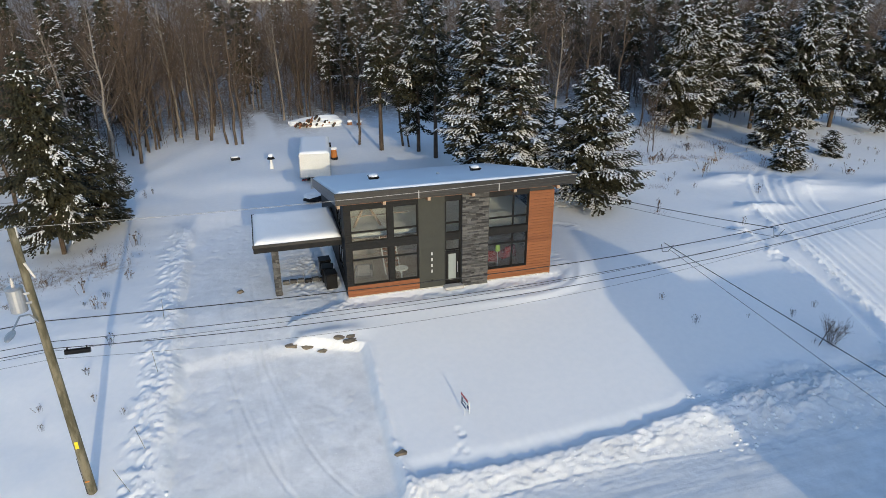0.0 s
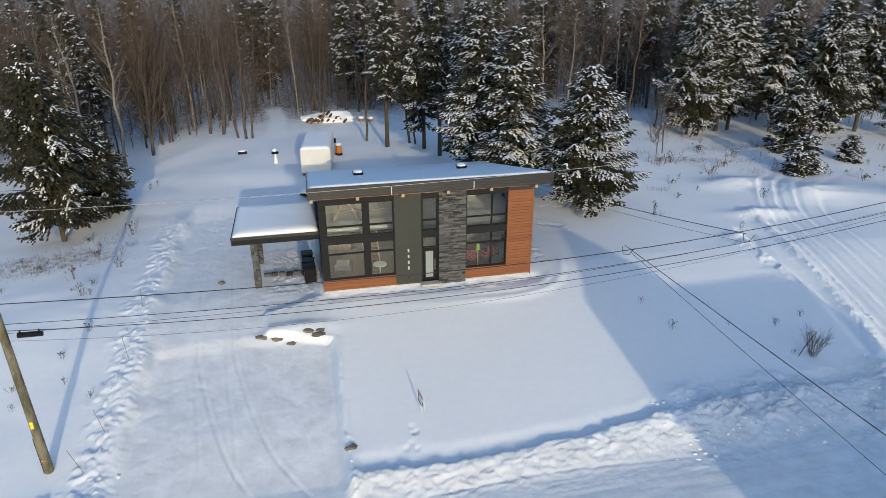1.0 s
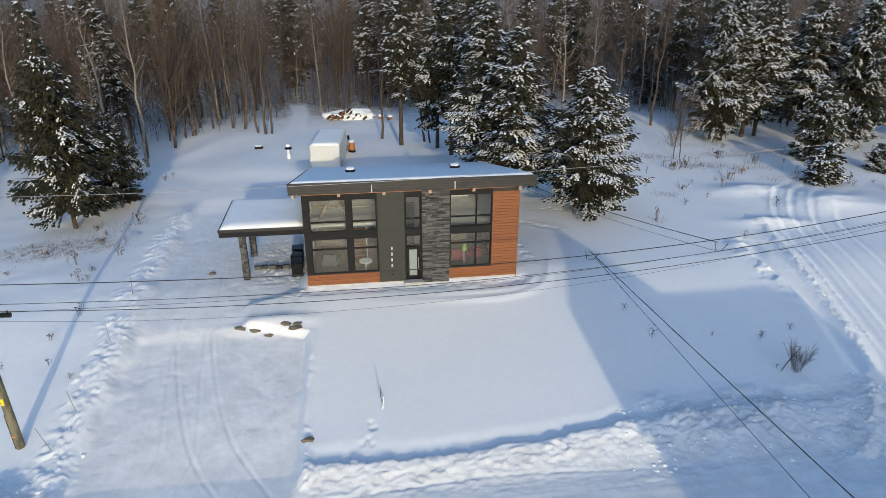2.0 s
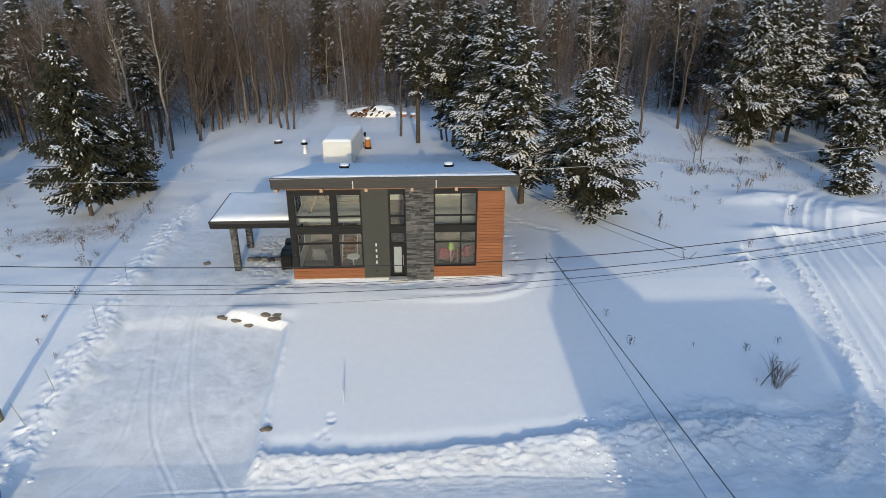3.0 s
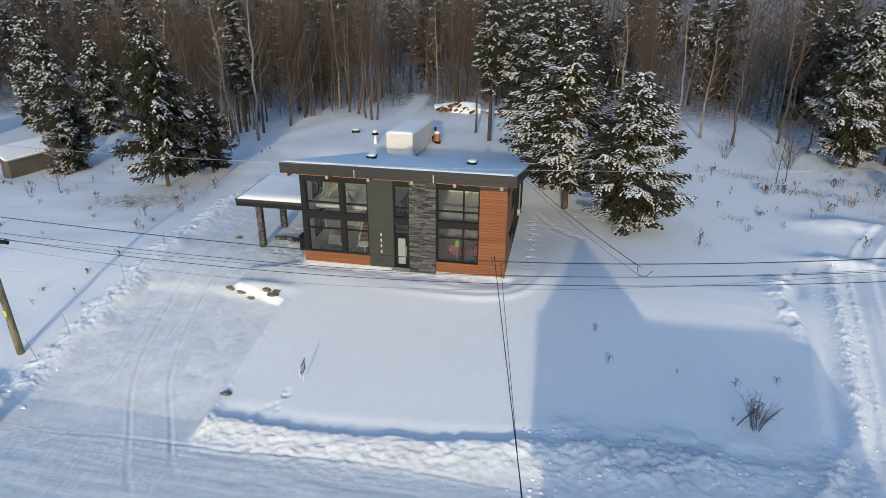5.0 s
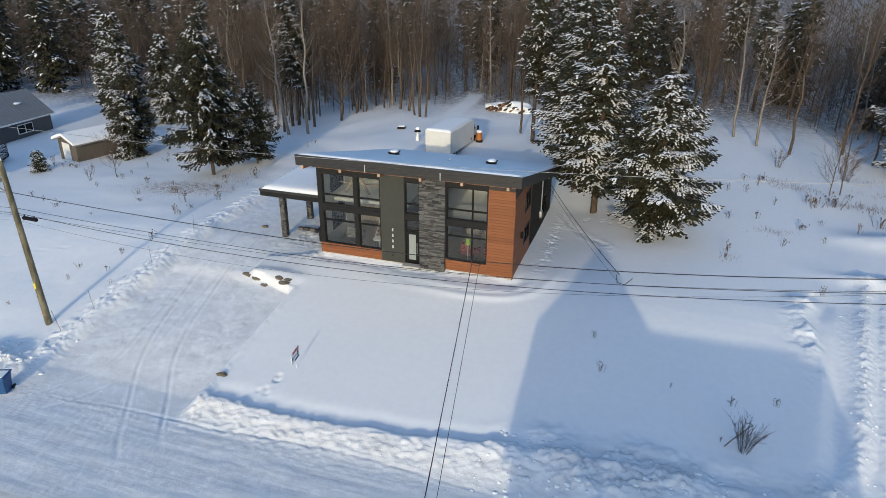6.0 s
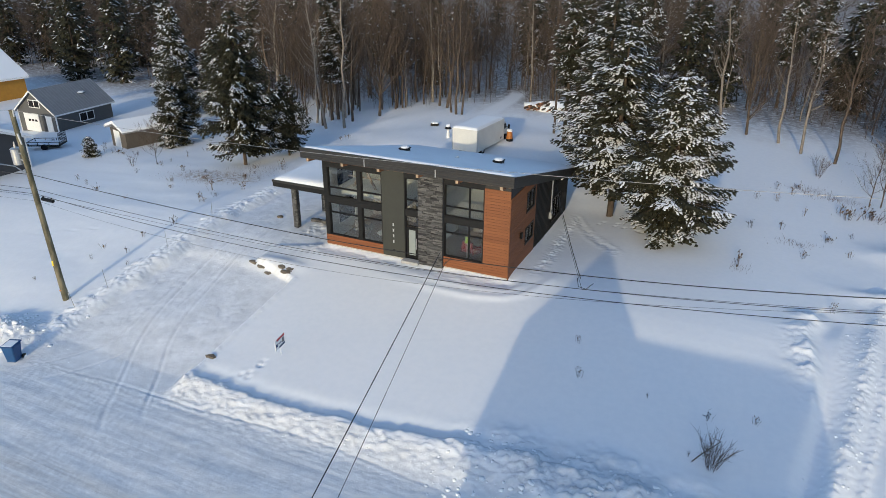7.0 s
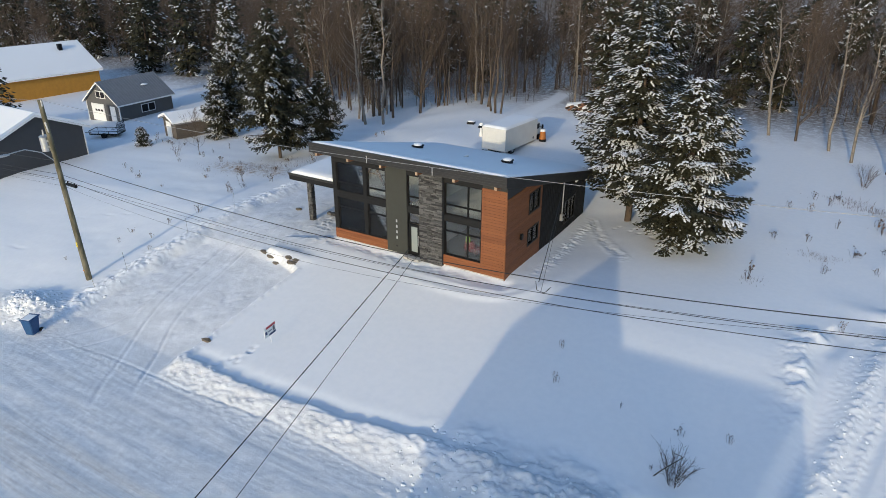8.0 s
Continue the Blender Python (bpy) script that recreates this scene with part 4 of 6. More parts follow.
def spruce(seed, h, r, snow=0.5, bare=0.06, density=1.0, coarse=1.0):
    """A spruce: tapered trunk, drooping boughs that carry flat fans of shoots set with needle tufts; snow in clumps on the fans. coarse: size of the tufts."""
    q = np.random.RandomState(seed)
    trunk = Heap()
    bend = (q.rand(2) - 0.5) * 0.5
    ts = np.linspace(0, 1, 9)
    core = np.stack([bend[0] * ts ** 2, bend[1] * ts ** 2, h * ts - 0.3 * (1 - ts)], -1)
    trunk.add(*tube(core, 0.0125 * h * (1 - ts) ** 0.8 + 0.015, 8))
    root, way, size, cover, shoot = [], [], [], [], []
    pitch = 0.17 * coarse
    z = bare * h
    while z < 0.985 * h:
        t = z / h
        reach = r * 1.1 * min(1.0, 0.50 + 2.0 * max(0, t - bare)) * (1 - t ** 1.7) + 0.14
        for k in range(int((3.2 + 2.6 * q.rand()) * density) + 1):
            az = q.rand() * 6.283
            swell = 0.5 + 0.5 * math.sin(az * 2 + seed * 1.7 + 5.0 * t) * math.sin(az * 3 - 9.0 * t + seed)
            L = reach * (0.62 + 0.30 * q.rand() + 0.16 * swell)
            out, across = np.array([math.cos(az), math.sin(az), 0.0]), np.array([-math.sin(az), math.cos(az), 0.0])
            drop = (0.66 - 0.85 * t) * (0.6 + 0.7 * q.rand())
            n = max(4, int(L / pitch))
            u = (np.arange(n) + 0.6 + 0.5 * (q.rand(n) - 0.5)) / n
            u = np.clip(u, 0.12 if L > 0.7 else 0.0, 1.0)
            def spine(v):
                return np.array([bend[0] * t * t, bend[1] * t * t, z]) + out * (L * v)[:, None] + across * (0.08 * L * np.sin(v * 3 + az))[:, None] + np.array([0, 0, 1.0]) * (-drop * L * v + 0.26 * L * v ** 2.6)[:, None]
            if L > 0.8 and coarse < 1.5:
                trunk.add(*tube(spine(np.array([0, 0.5, 1.0])), [0.012 * L + 0.01, 0.008 * L + 0.006, 0.004], 3))
            # clumps of snow: runs of neighbouring shoots that are laden together
            load = np.interp(u, np.linspace(0, 1, 6), q.rand(6)) + 0.28 * u
            bough = 0.55 + 0.75 * q.rand()
            for side in (-1, 1):
                l = np.minimum(0.40 * L * (1 - u) ** 0.7 + 0.16, 0.95) * (0.65 + 0.6 * q.rand(n))
                a2 = 0.95 - 0.5 * u + 0.4 * (q.rand(n) - 0.5)
                d = out * np.cos(a2)[:, None] + across * (side * np.sin(a2))[:, None] + np.array([0, 0, -1.0]) * (0.18 + 0.35 * q.rand(n))[:, None]
                d /= np.linalg.norm(d, axis=1)[:, None]
                p = spine(u)
                m = int(np.ceil(l.max() / (0.15 * coarse)))
                for j in range(m):
                    v = (j + 0.2 + 0.5 * q.rand(n)) * 0.15 * coarse
                    ok = (v < l) & (q.rand(n) > 0.06)
                    if not ok.any():
                        continue
                    c = ok.sum()
                    rt_ = p[ok] + d[ok] * v[ok][:, None] + np.array([0, 0, -1.0]) * (0.22 * v[ok] ** 2)[:, None] + (q.rand(c, 3) - 0.5) * 0.05 * coarse
                    dd = d[ok] + out * 0.35 + (q.rand(c, 3) - 0.5) * 0.9 - np.array([0, 0, 0.25])
                    root.append(rt_)
                    way.append(dd / np.linalg.norm(dd, axis=1)[:, None])
                    shoot.append(d[ok])
                    size.append((0.17 + 0.12 * q.rand(c)) * coarse)
                    cover.append((load[ok] * bough + 0.24 * (q.rand(c) - 0.5)) > 1.12 - 0.72 * snow)
        z += ((0.21 + 0.17 * q.rand()) * (1 - 0.35 * t) * h / 12 + 0.05) * (0.5 + 0.5 * coarse)
    P, D, S, C = np.concatenate(root), np.concatenate(way), np.concatenate(size), np.concatenate(cover)
    n = len(P)
    # a tuft: a folded blade, turned at random about its shoot
    W = np.cross(D, (q.rand(n, 3) - 0.5) * 1.1 + [0, 0, 1.0])
    W /= np.linalg.norm(W, axis=1)[:, None] + 1e-9
    wd = (S * (0.28 + 0.2 * q.rand(n)))[:, None]
    mid = P + D * (S * 0.45)[:, None]
    low = np.array([0, 0, -1.0]) * wd * 0.7
    V = np.stack([P, mid - W * wd + low, P + D * S[:, None] + low * 0.4, mid + W * wd + low, mid + [0, 0, 0.02]], 1).reshape(-1, 3)
    fan = np.array([(0, 1, 4), (1, 2, 4), (4, 2, 3), (0, 4, 3)])
    Fg = (np.arange(n)[:, None, None] * 5 + fan).reshape(-1, 3)
    # snow: low uneven caps lying on the laden tufts
    P2, D2, S2 = mid[C], np.concatenate(shoot)[C], S[C]
    n2 = len(P2)
    e1 = D2 + (q.rand(n2, 3) - 0.5) * 0.7
    e1 /= np.linalg.norm(e1, axis=1)[:, None]
    e2 = np.cross(e1, [0, 0, 1.0])
    g = np.arange(5) * 1.2566
    ra = (S2 * 0.66)[:, None] * (0.5 + 0.75 * q.rand(n2, 5))
    ring = P2[:, None] + e1[:, None] * (ra * np.cos(g))[..., None] + e2[:, None] * (ra * 0.5 * np.sin(g))[..., None] + np.array([0, 0, 0.015])
    top = P2 + np.array([0, 0, 1.0]) * (0.035 + 0.05 * q.rand(n2) * coarse)[:, None]
    Vw = np.concatenate([ring, top[:, None]], 1).reshape(-1, 3)
    cap = np.array([(i, (i + 1) % 5, 5) for i in range(5)])
    Fw = (np.arange(n2)[:, None, None] * 6 + cap).reshape(-1, 3)
    return [mesh_arrays("spruce_trunk", *trunk.arrays(), [M_bark_warm]), mesh_arrays("spruce_crown", V, Fg, [M_spruce]), mesh_arrays("spruce_snow", Vw, Fw, [M_treesnow])]


def bare_tree(seed, h, spread=0.22, limbs=22, fork=0.35, twigs=4, lean=0.05, thick=0.011, upright=0.75, blade=0.011, cheap=False):
    """A leafless tree: trunk, rising limbs, branches, twigs. Arrays for wood and twigs."""
    q = np.random.RandomState(seed)
    wood, limb_wood, fine = Heap(), Heap(), Heap()
    ts = np.linspace(0, 1, 5 if cheap else 8)
    a0 = q.rand() * 6.28
    wob = np.cumsum((q.rand(len(ts), 2) - 0.5) * 0.035 * h, 0)
    wob -= wob[0]
    core = np.stack([wob[:, 0] + lean * h * ts ** 1.3 * math.cos(a0), wob[:, 1] + lean * h * ts ** 1.3 * math.sin(a0), h * ts - 0.3 * (1 - ts)], -1)
    wood.add(*tube(core, thick * h * (1 - ts) ** 0.8 + 0.008, 4 if cheap else 7))
    def on(t):
        return np.array([np.interp(t, ts, core[:, i]) for i in range(3)])
    for k in range(limbs):
        t = fork + (0.98 - fork) * (k + q.rand()) / limbs
        az = q.rand() * 6.28
        L = h * spread * (1.15 - t) * (0.7 + 0.6 * q.rand()) * 1.5 + 0.3
        rise = upright * (0.6 + 0.6 * q.rand())
        d = np.array([math.cos(az), math.sin(az), rise])
        d /= np.linalg.norm(d)
        p0 = on(t)
        side = (q.rand(3) - 0.5) * 0.3 * L
        p1, p2 = p0 + d * L * 0.45 + side * 0.6 - [0, 0, 0.05 * L], p0 + d * L + [0, 0, 0.18 * L] + side * 0.4
        r0 = thick * h * (1 - t) ** 0.7 * 0.42 + 0.008
        (wood if cheap else limb_wood).add(*tube([p0, p2] if cheap else [p0, p1, p2], [r0, 0.006] if cheap else [r0, r0 * 0.6, 0.006], 3))
        for j in range(twigs + 2):
            u = 0.2 + 0.8 * q.rand()
            b0 = p0 + (p2 - p0) * u if cheap else p0 + (p1 - p0) * min(1, 2 * u) + (p2 - p1) * max(0, 2 * u - 1)
            d2 = d + (q.rand(3) - 0.5) * 1.3 + [0, 0, 0.25]
            d2 /= np.linalg.norm(d2)
            l2 = L * (0.2 + 0.35 * q.rand())
            b1 = b0 + d2 * l2
            if cheap:
                w = np.cross(d2, [0.6, 0.2, 0.4]) * blade * 1.4
                fine.add([b0 - w, b0 + w, b1], [(0, 1, 2)])
            else:
                fine.add(*tube([b0, b1], [0.012, 0.004], 3))
            for i in range(twigs):
                u2 = 0.2 + 0.8 * q.rand()
                c0 = b0 + (b1 - b0) * u2
                d3 = d2 + (q.rand(3) - 0.5) * 1.5 + [0, 0, 0.2]
                d3 /= np.linalg.norm(d3)
                l3 = 0.25 + 0.6 * l2 * q.rand()
                w = np.cross(d3, [0.3, 0.5, 0.8]) * blade
                fine.add([c0 - w, c0 + w, c0 + d3 * l3], [(0, 1, 2)])
    if cheap:
        return wood.arrays(), fine.arrays()
    (lv, lf), (fv, ff) = limb_wood.arrays(), fine.arrays()
    return wood.arrays(), (np.concatenate([lv, fv]), np.concatenate([lf, ff + len(lv)]), len(lf))


def crown_mesh(name, crown, bark):
    """Limbs in the tree's bark and its twigs, as one crown."""
    v, f, n = crown
    return mesh_arrays(name, v, f, [bark, M_twig], mat_index=np.arange(len(f)) >= n)


def place_tree(kind, meshes, x, y, rz, s, label, category, group="", tilt=(0, 0), sink=0.1, names=("trunk", "crown", "snow_load")):
    e = new(kind)
    e.empty_display_size = 0.3
    e.matrix_world = pose(x, y, z_at(x, y) - sink, tilt[0], tilt[1], rz) @ Matrix.Diagonal((s[0], s[0], s[1], 1))
    for nm, me in zip(names, meshes):
        p = tagged(new(nm, me), kind="" if nm == "trunk" else "stuff")
        p.parent = e
    return tagged(e, label, category, group)


rt = random.Random(3)
SPRUCE = {
    "big": spruce(1, 11.5, 4.1, 0.62, 0.13, 1.15, 0.92),
    "big2": spruce(2, 15.0, 3.6, 0.56, 0.18, 1.0, 1.05),
    "dark": spruce(3, 13.0, 4.7, 0.24, 0.14, 1.2, 1.05),
    "tall": spruce(4, 16.0, 2.9, 0.46, 0.34, 0.9, 1.2),
    "small": spruce(5, 3.0, 1.0, 0.55, 0.04, 0.8, 0.8),
    "mid": spruce(6, 9.0, 2.8, 0.6, 0.05, 1.0, 1.15),
    "far": spruce(7, 15.0, 3.0, 0.32, 0.16, 0.8, 2.3),
    "far2": spruce(8, 13.0, 3.2, 0.24, 0.08, 0.8, 2.3),
}
SNOWY = "snow-laden dark green spruce at the wood's edge"
for kind, x, y, s, sz, label in (
    ("big", 20.0, 9.9, 1.2, 0.95, "full spruce with snow on every bough beside the house"),
    ("big2", 15.6, 13.6, 1.28, 0.92, "tall spruce with a bare lower trunk and snowy boughs"),
    ("big2", 13.6, 17.4, 1.22, 1.0, "tall spruce with a bare lower trunk and snowy boughs"),
    ("big2", 14.6, 23.8, 0.95, 0.98, SNOWY), ("tall", 12.2, 26.2, 1.0, 1.0, SNOWY), ("big2", 11.2, 29.0, 1.0, 1.0, SNOWY),
    ("tall", 7.7, 30.2, 1.05, 0.98, "lone spruce with a long bare trunk"),
    ("big2", 44.8, 31.2, 1.15, 1.0, SNOWY), ("big2", 46.5, 31.6, 1.1, 0.98, SNOWY), ("big", 40.6, 30.2, 1.1, 1.2, SNOWY), ("big2", 41.6, 29.8, 1.0, 1.0, SNOWY),
    ("big2", 51.2, 30.6, 1.15, 1.1, SNOWY), ("big", 54.5, 28.0, 1.2, 1.3, SNOWY), ("tall", 57.5, 30.0, 1.2, 1.1, SNOWY), ("big2", 62.0, 30.0, 1.2, 1.15, SNOWY), ("big", 66.0, 27.0, 1.2, 1.3, SNOWY),
    ("small", 43.5, 15.8, 1.7, 1.25, "young spruce with snow at the yard's edge"), ("small", 51.5, 18.8, 1.2, 0.9, "young spruce with snow at the yard's edge"),
    ("mid", 47.5, 22.5, 1.0, 0.9, SNOWY),
    ("dark", -17.6, 13.3, 0.95, 1.06, "dark full spruce with little snow"), ("dark", -15.4, 17.0, 0.6, 0.6, "dark full spruce with little snow"),
    ("dark", -31.4, 19.6, 0.62, 0.72, "dark spruce near the small shed"), ("mid", -30.6, 18.0, 0.75, 0.75, "dark spruce near the small shed"),
    ("mid", -42.0, 31.0, 1.1, 1.3, "snowy spruce behind the garages"), ("mid", -46.5, 35.0, 1.2, 1.5, "snowy spruce behind the garages"), ("mid", -38.0, 33.0, 1.0, 1.2, "snowy spruce behind the garages"), ("mid", -52.0, 40.0, 1.2, 1.5, "snowy spruce behind the garages"),
    ("small", -36.8, 12.5, 0.9, 0.75, "tiny spruce standing alone in the snow"),
    ("far2", -62.0, 10.5, 1.0, 0.9, "dark spruce between the neighbouring buildings"),
    ("far2", -82.0, 48.0, 1.2, 1.1, "dark spruce behind the yellow building"), ("far2", -74.0, 50.0, 1.2, 1.2, "dark spruce behind the yellow building"), ("far2", -88.0, 52.0, 1.2, 1.3, "dark spruce behind the yellow building"),
):
    place_tree("spruce", SPRUCE[kind], x, y, rt.uniform(0, 360), (s, sz), label, "tree")

# leafless trees at the wood's edge
BARE = []
for k, (h, spread, limbs, fork, twigs, lean, up) in enumerate(((14, 0.16, 20, 0.35, 4, 0.04, 1.1), (15, 0.13, 18, 0.45, 4, 0.05, 1.3), (12, 0.24, 26, 0.22, 5, 0.03, 1.3), (13, 0.14, 16, 0.4, 4, 0.07, 1.0), (9, 0.22, 18, 0.2, 4, 0.05, 0.9))):
    w, f = bare_tree(40 + k, h, spread * 1.25, int(limbs * 1.4), fork * 0.8, twigs + 1, lean, thick=0.0072, upright=up, blade=0.013)
    BARE.append((w, f))
BARE_M = [(mesh_arrays("bare_trunk", *w, [M_bark_warm if k % 2 else M_bark]), crown_mesh("bare_twigs", f, M_bark)) for k, (w, f) in enumerate(BARE)]
EDGE = [bare_tree(140 + k, h, sp, li, fo, tw, le, thick=th, upright=up, blade=0.014) for k, (h, sp, li, fo, tw, le, th, up) in enumerate((
    (14.5, 0.17, 26, 0.34, 5, 0.05, 0.0115, 1.2), (15.5, 0.15, 26, 0.40, 5, 0.06, 0.0105, 1.4), (13.5, 0.19, 22, 0.30, 5, 0.07, 0.0105, 1.0)))]
EDGE_M = [(mesh_arrays("bare_trunk", *w, [M_bark]), crown_mesh("bare_twigs", f, M_bark)) for w, f in EDGE]
EDGE_BIRCH_M = [(mesh_arrays("birch_trunk", *w, [M_birch]), crown_mesh("birch_twigs", f, M_birch)) for w, f in EDGE]
FAN_M = [(mesh_arrays("bare_trunk", *w, [M_bark]), crown_mesh("bare_twigs", f, M_bark)) for w, f in [bare_tree(151, 13.5, 0.33, 60, 0.13, 5, 0.02, thick=0.0125, upright=2.3, blade=0.014)]]
BIRCH_M = [(mesh_arrays("birch_trunk", *w, [M_birch]), crown_mesh("birch_twigs", f, M_birch)) for w, f in (BARE[1], BARE[3])]
NAMES = ("trunk", "crown")
EDGE_TREE = "leafless brown tree at the wood's edge"
place_tree("bare_tree", FAN_M[0], -15.1, 34.0, 40, (1.0, 1.0), "leafless tree with a wide fan of upright limbs", "tree", names=NAMES)
place_tree("bare_tree", FAN_M[0], 24.0, 40.5, 150, (0.8, 0.85), "leafless tree with a wide fan of upright limbs", "tree", names=NAMES)
for k, x, y, s, birch in ((1, -16.3, 28.3, 1.0, 1), (0, -18.2, 27.6, 1.0, 1), (2, -19.4, 28.7, 1.0, 0), (0, -22.8, 28.5, 1.0, 0), (1, -24.0, 26.1, 1.0, 0), (2, -21.2, 30.2, 0.9, 1), (0, -17.2, 31.5, 0.9, 0), (1, -20.5, 33.5, 1.0, 1), (2, -26.5, 31.0, 1.0, 0), (0, -30.0, 34.0, 1.0, 1),
                          (2, -7.0, 36.4, 0.85, 0), (1, -6.2, 35.8, 0.9, 0), (0, -5.6, 35.9, 0.7, 0), (0, -8.8, 39.0, 1.0, 0), (2, -10.2, 40.0, 1.05, 0), (1, -12.0, 42.0, 1.0, 1), (1, -0.8, 46.5, 0.8, 1), (0, 10.2, 31.5, 0.75, 0), (2, 10.7, 31.0, 0.7, 0), (2, 5.9, 33.0, 0.9, 0),
                          (1, 31.6, 34.0, 0.85, 0), (0, 28.9, 36.0, 0.85, 1), (2, 27.0, 38.5, 1.0, 1), (1, 36.5, 36.0, 0.95, 0), (0, 21.5, 41.5, 0.95, 1), (2, 38.5, 33.5, 0.7, 0)):
    place_tree("birch" if birch else "bare_tree", EDGE_BIRCH_M[k] if birch else EDGE_M[k], x, y, rt.uniform(0, 360), (s, s), "leafless pale-barked birch at the wood's edge" if birch else EDGE_TREE, "tree", names=NAMES)
for k, x, y, s in ((4, 33.2, 23.1, 0.62), (4, 34.0, 23.4, 0.75), (2, -26.5, 11.3, 0.36)):
    place_tree("bare_tree", BARE_M[k], x, y, rt.uniform(0, 360), (s, s), "small leafless tree standing in open snow", "tree", names=NAMES)


def wood_edge(x):
    """The y at which the wood begins."""
    return float(np.interp(x, [-140, -95, -60, -40, -26, -20, -14, -8, 2, 8, 16, 24, 34, 46, 60, 90, 140], [64, 56, 46, 40, 34, 31, 38, 42, 46, 47, 52, 54, 46, 37, 33, 31, 30]))


def on_trail(x, y):
    """A cleared trail that leads into the wood."""
    return y < 85 and abs(x - np.interp(y, [36, 42, 46, 52, 60, 66, 85], [-2.9, -3.0, -3.3, -3.8, -5.0, -6.4, -9.0])) < (1.3 if y < 52 else 0.0)


# single trees of the first rows, then the uncountable rest as one
count = 0
while count < 190:
    x = rt.uniform(-45, 62)
    y = wood_edge(x) + rt.random() ** 1.3 * 16
    if on_trail(x, y):
        continue
    if 12 < x < 42 and rt.random() < 0.6:
        continue
    k = rt.choice((0, 1, 1, 2, 3, 3))
    if rt.random() < (0.04 if x < 5 else 0.16):
        place_tree("spruce", SPRUCE[rt.choice(("tall", "tall", "far2"))], x, y, rt.uniform(0, 360), (0.9, rt.uniform(0.75, 1.05)), "slender spruce among leafless trees", "tree", "trees of the wood")
    else:
        bi = rt.random() < 0.2
        s = rt.uniform(0.7, 1.08)
        place_tree("birch" if bi else "bare_tree", BIRCH_M[k % 2] if bi else BARE_M[k], x, y, rt.uniform(0, 360), (s * 1.05, s), "leafless pale-barked birch in the wood" if bi else "leafless brown tree in the wood", "tree", "trees of the wood", names=NAMES)
    count += 1

LOW = [bare_tree(60 + k, 13, 0.25, 17, 0.14, 3, 0.06, thick=0.0055, upright=0.65, blade=0.024, cheap=True) for k in range(5)]


FAR_LOW = [bare_tree(80 + k, 13, 0.28, 13, 0.10, 3, 0.05, thick=0.006, upright=0.55, blade=0.05, cheap=True) for k in range(4)]


def woodland(name, label, spots_, seed, mats):
    r = np.random.RandomState(seed)
    V, Fc, MI, n = [], [], [], 0
    zs = height(np.array([p[0] for p in spots_]), np.array([p[1] for p in spots_]))
    for (x, y, s), z in zip(spots_, zs):
        w, f = (FAR_LOW[r.randint(4)] if y > 85 else LOW[r.randint(len(LOW))])
        a = r.rand() * 6.28
        c, si = math.cos(a), math.sin(a)
        for mi, (v, fc) in enumerate((w, f)):
            V.append(np.stack([(v[:, 0] * c - v[:, 1] * si) * s * 1.1 + x, (v[:, 0] * si + v[:, 1] * c) * s * 1.1 + y, v[:, 2] * s + z], -1))
            Fc.append(fc + n)
            MI.append(np.full(len(fc), mi))
            n += len(v)
    return tagged(new(name, mesh_arrays(name, np.concatenate(V), np.concatenate(Fc), mats, mat_index=np.concatenate(MI))), label, "woodland", kind="stuff")


far = []
while len(far) < 1050:
    x = rt.uniform(-150, 150)
    y = wood_edge(x) + 3 + 75 * rt.random() ** 1.2
    if on_trail(x, y):
        continue
    if 12 < x < 42 and y < 100 and rt.random() < 0.65:
        continue
    far.append((x, y, rt.uniform(0.65, 1.1)))
for k in range(420):
    x = rt.uniform(8, 75)
    far.append((x, wood_edge(x) + 2 + 85 * rt.random(), rt.uniform(0.25, 0.5)))
for k in range(900):
    x = rt.uniform(-260, 260)
    far.append((x, wood_edge(x) + 80 + 190 * rt.random(), rt.uniform(0.8, 1.25)))
for k in range(700):
    x = rt.uniform(-60, 75)
    y = wood_edge(x) - 1 + 16 * rt.random()
    if on_trail(x, y):
        continue
    far.append((x, y, rt.uniform(0.16, 0.42)))
for k in range(800):
    x = rt.uniform(-110, 110)
    y = wood_edge(x) + 5 + 75 * rt.random()
    if not on_trail(x, y):
        far.append((x, y, rt.uniform(0.18, 0.4)))
for k in range(260):
    far.append((rt.uniform(-190, -58), rt.uniform(52, 130), rt.uniform(0.5, 0.95)))
for k in range(150):
    far.append((rt.uniform(-180, -84), rt.uniform(40, 78), rt.uniform(0.6, 1.0)))
woodland("bare_woodland", "dense leafless brown woodland in snow", far, 8, [M_bark, M_twig])
for k in range(60):
    x = rt.uniform(-190, -84)
    place_tree("spruce", SPRUCE[rt.choice(("far", "far2"))], x, rt.uniform(36, 110), rt.uniform(0, 360), (1.1, rt.uniform(0.8, 1.2)), "dark spruce beyond the neighbouring yards", "tree", "trees of the wood")
for k in range(90):
    x = rt.uniform(-140, 130)
    y = wood_edge(x) + 12 + rt.random() * 90
    place_tree("spruce", SPRUCE[rt.choice(("far", "far2"))], x, y, rt.uniform(0, 360), (1.0, rt.uniform(0.8, 1.1)), "spruce standing in the leafless wood", "tree", "trees of the wood")

# ---- the yard ----
def stand(x, y, dz=0.0):
    return (x, y, z_at(x, y) + dz)


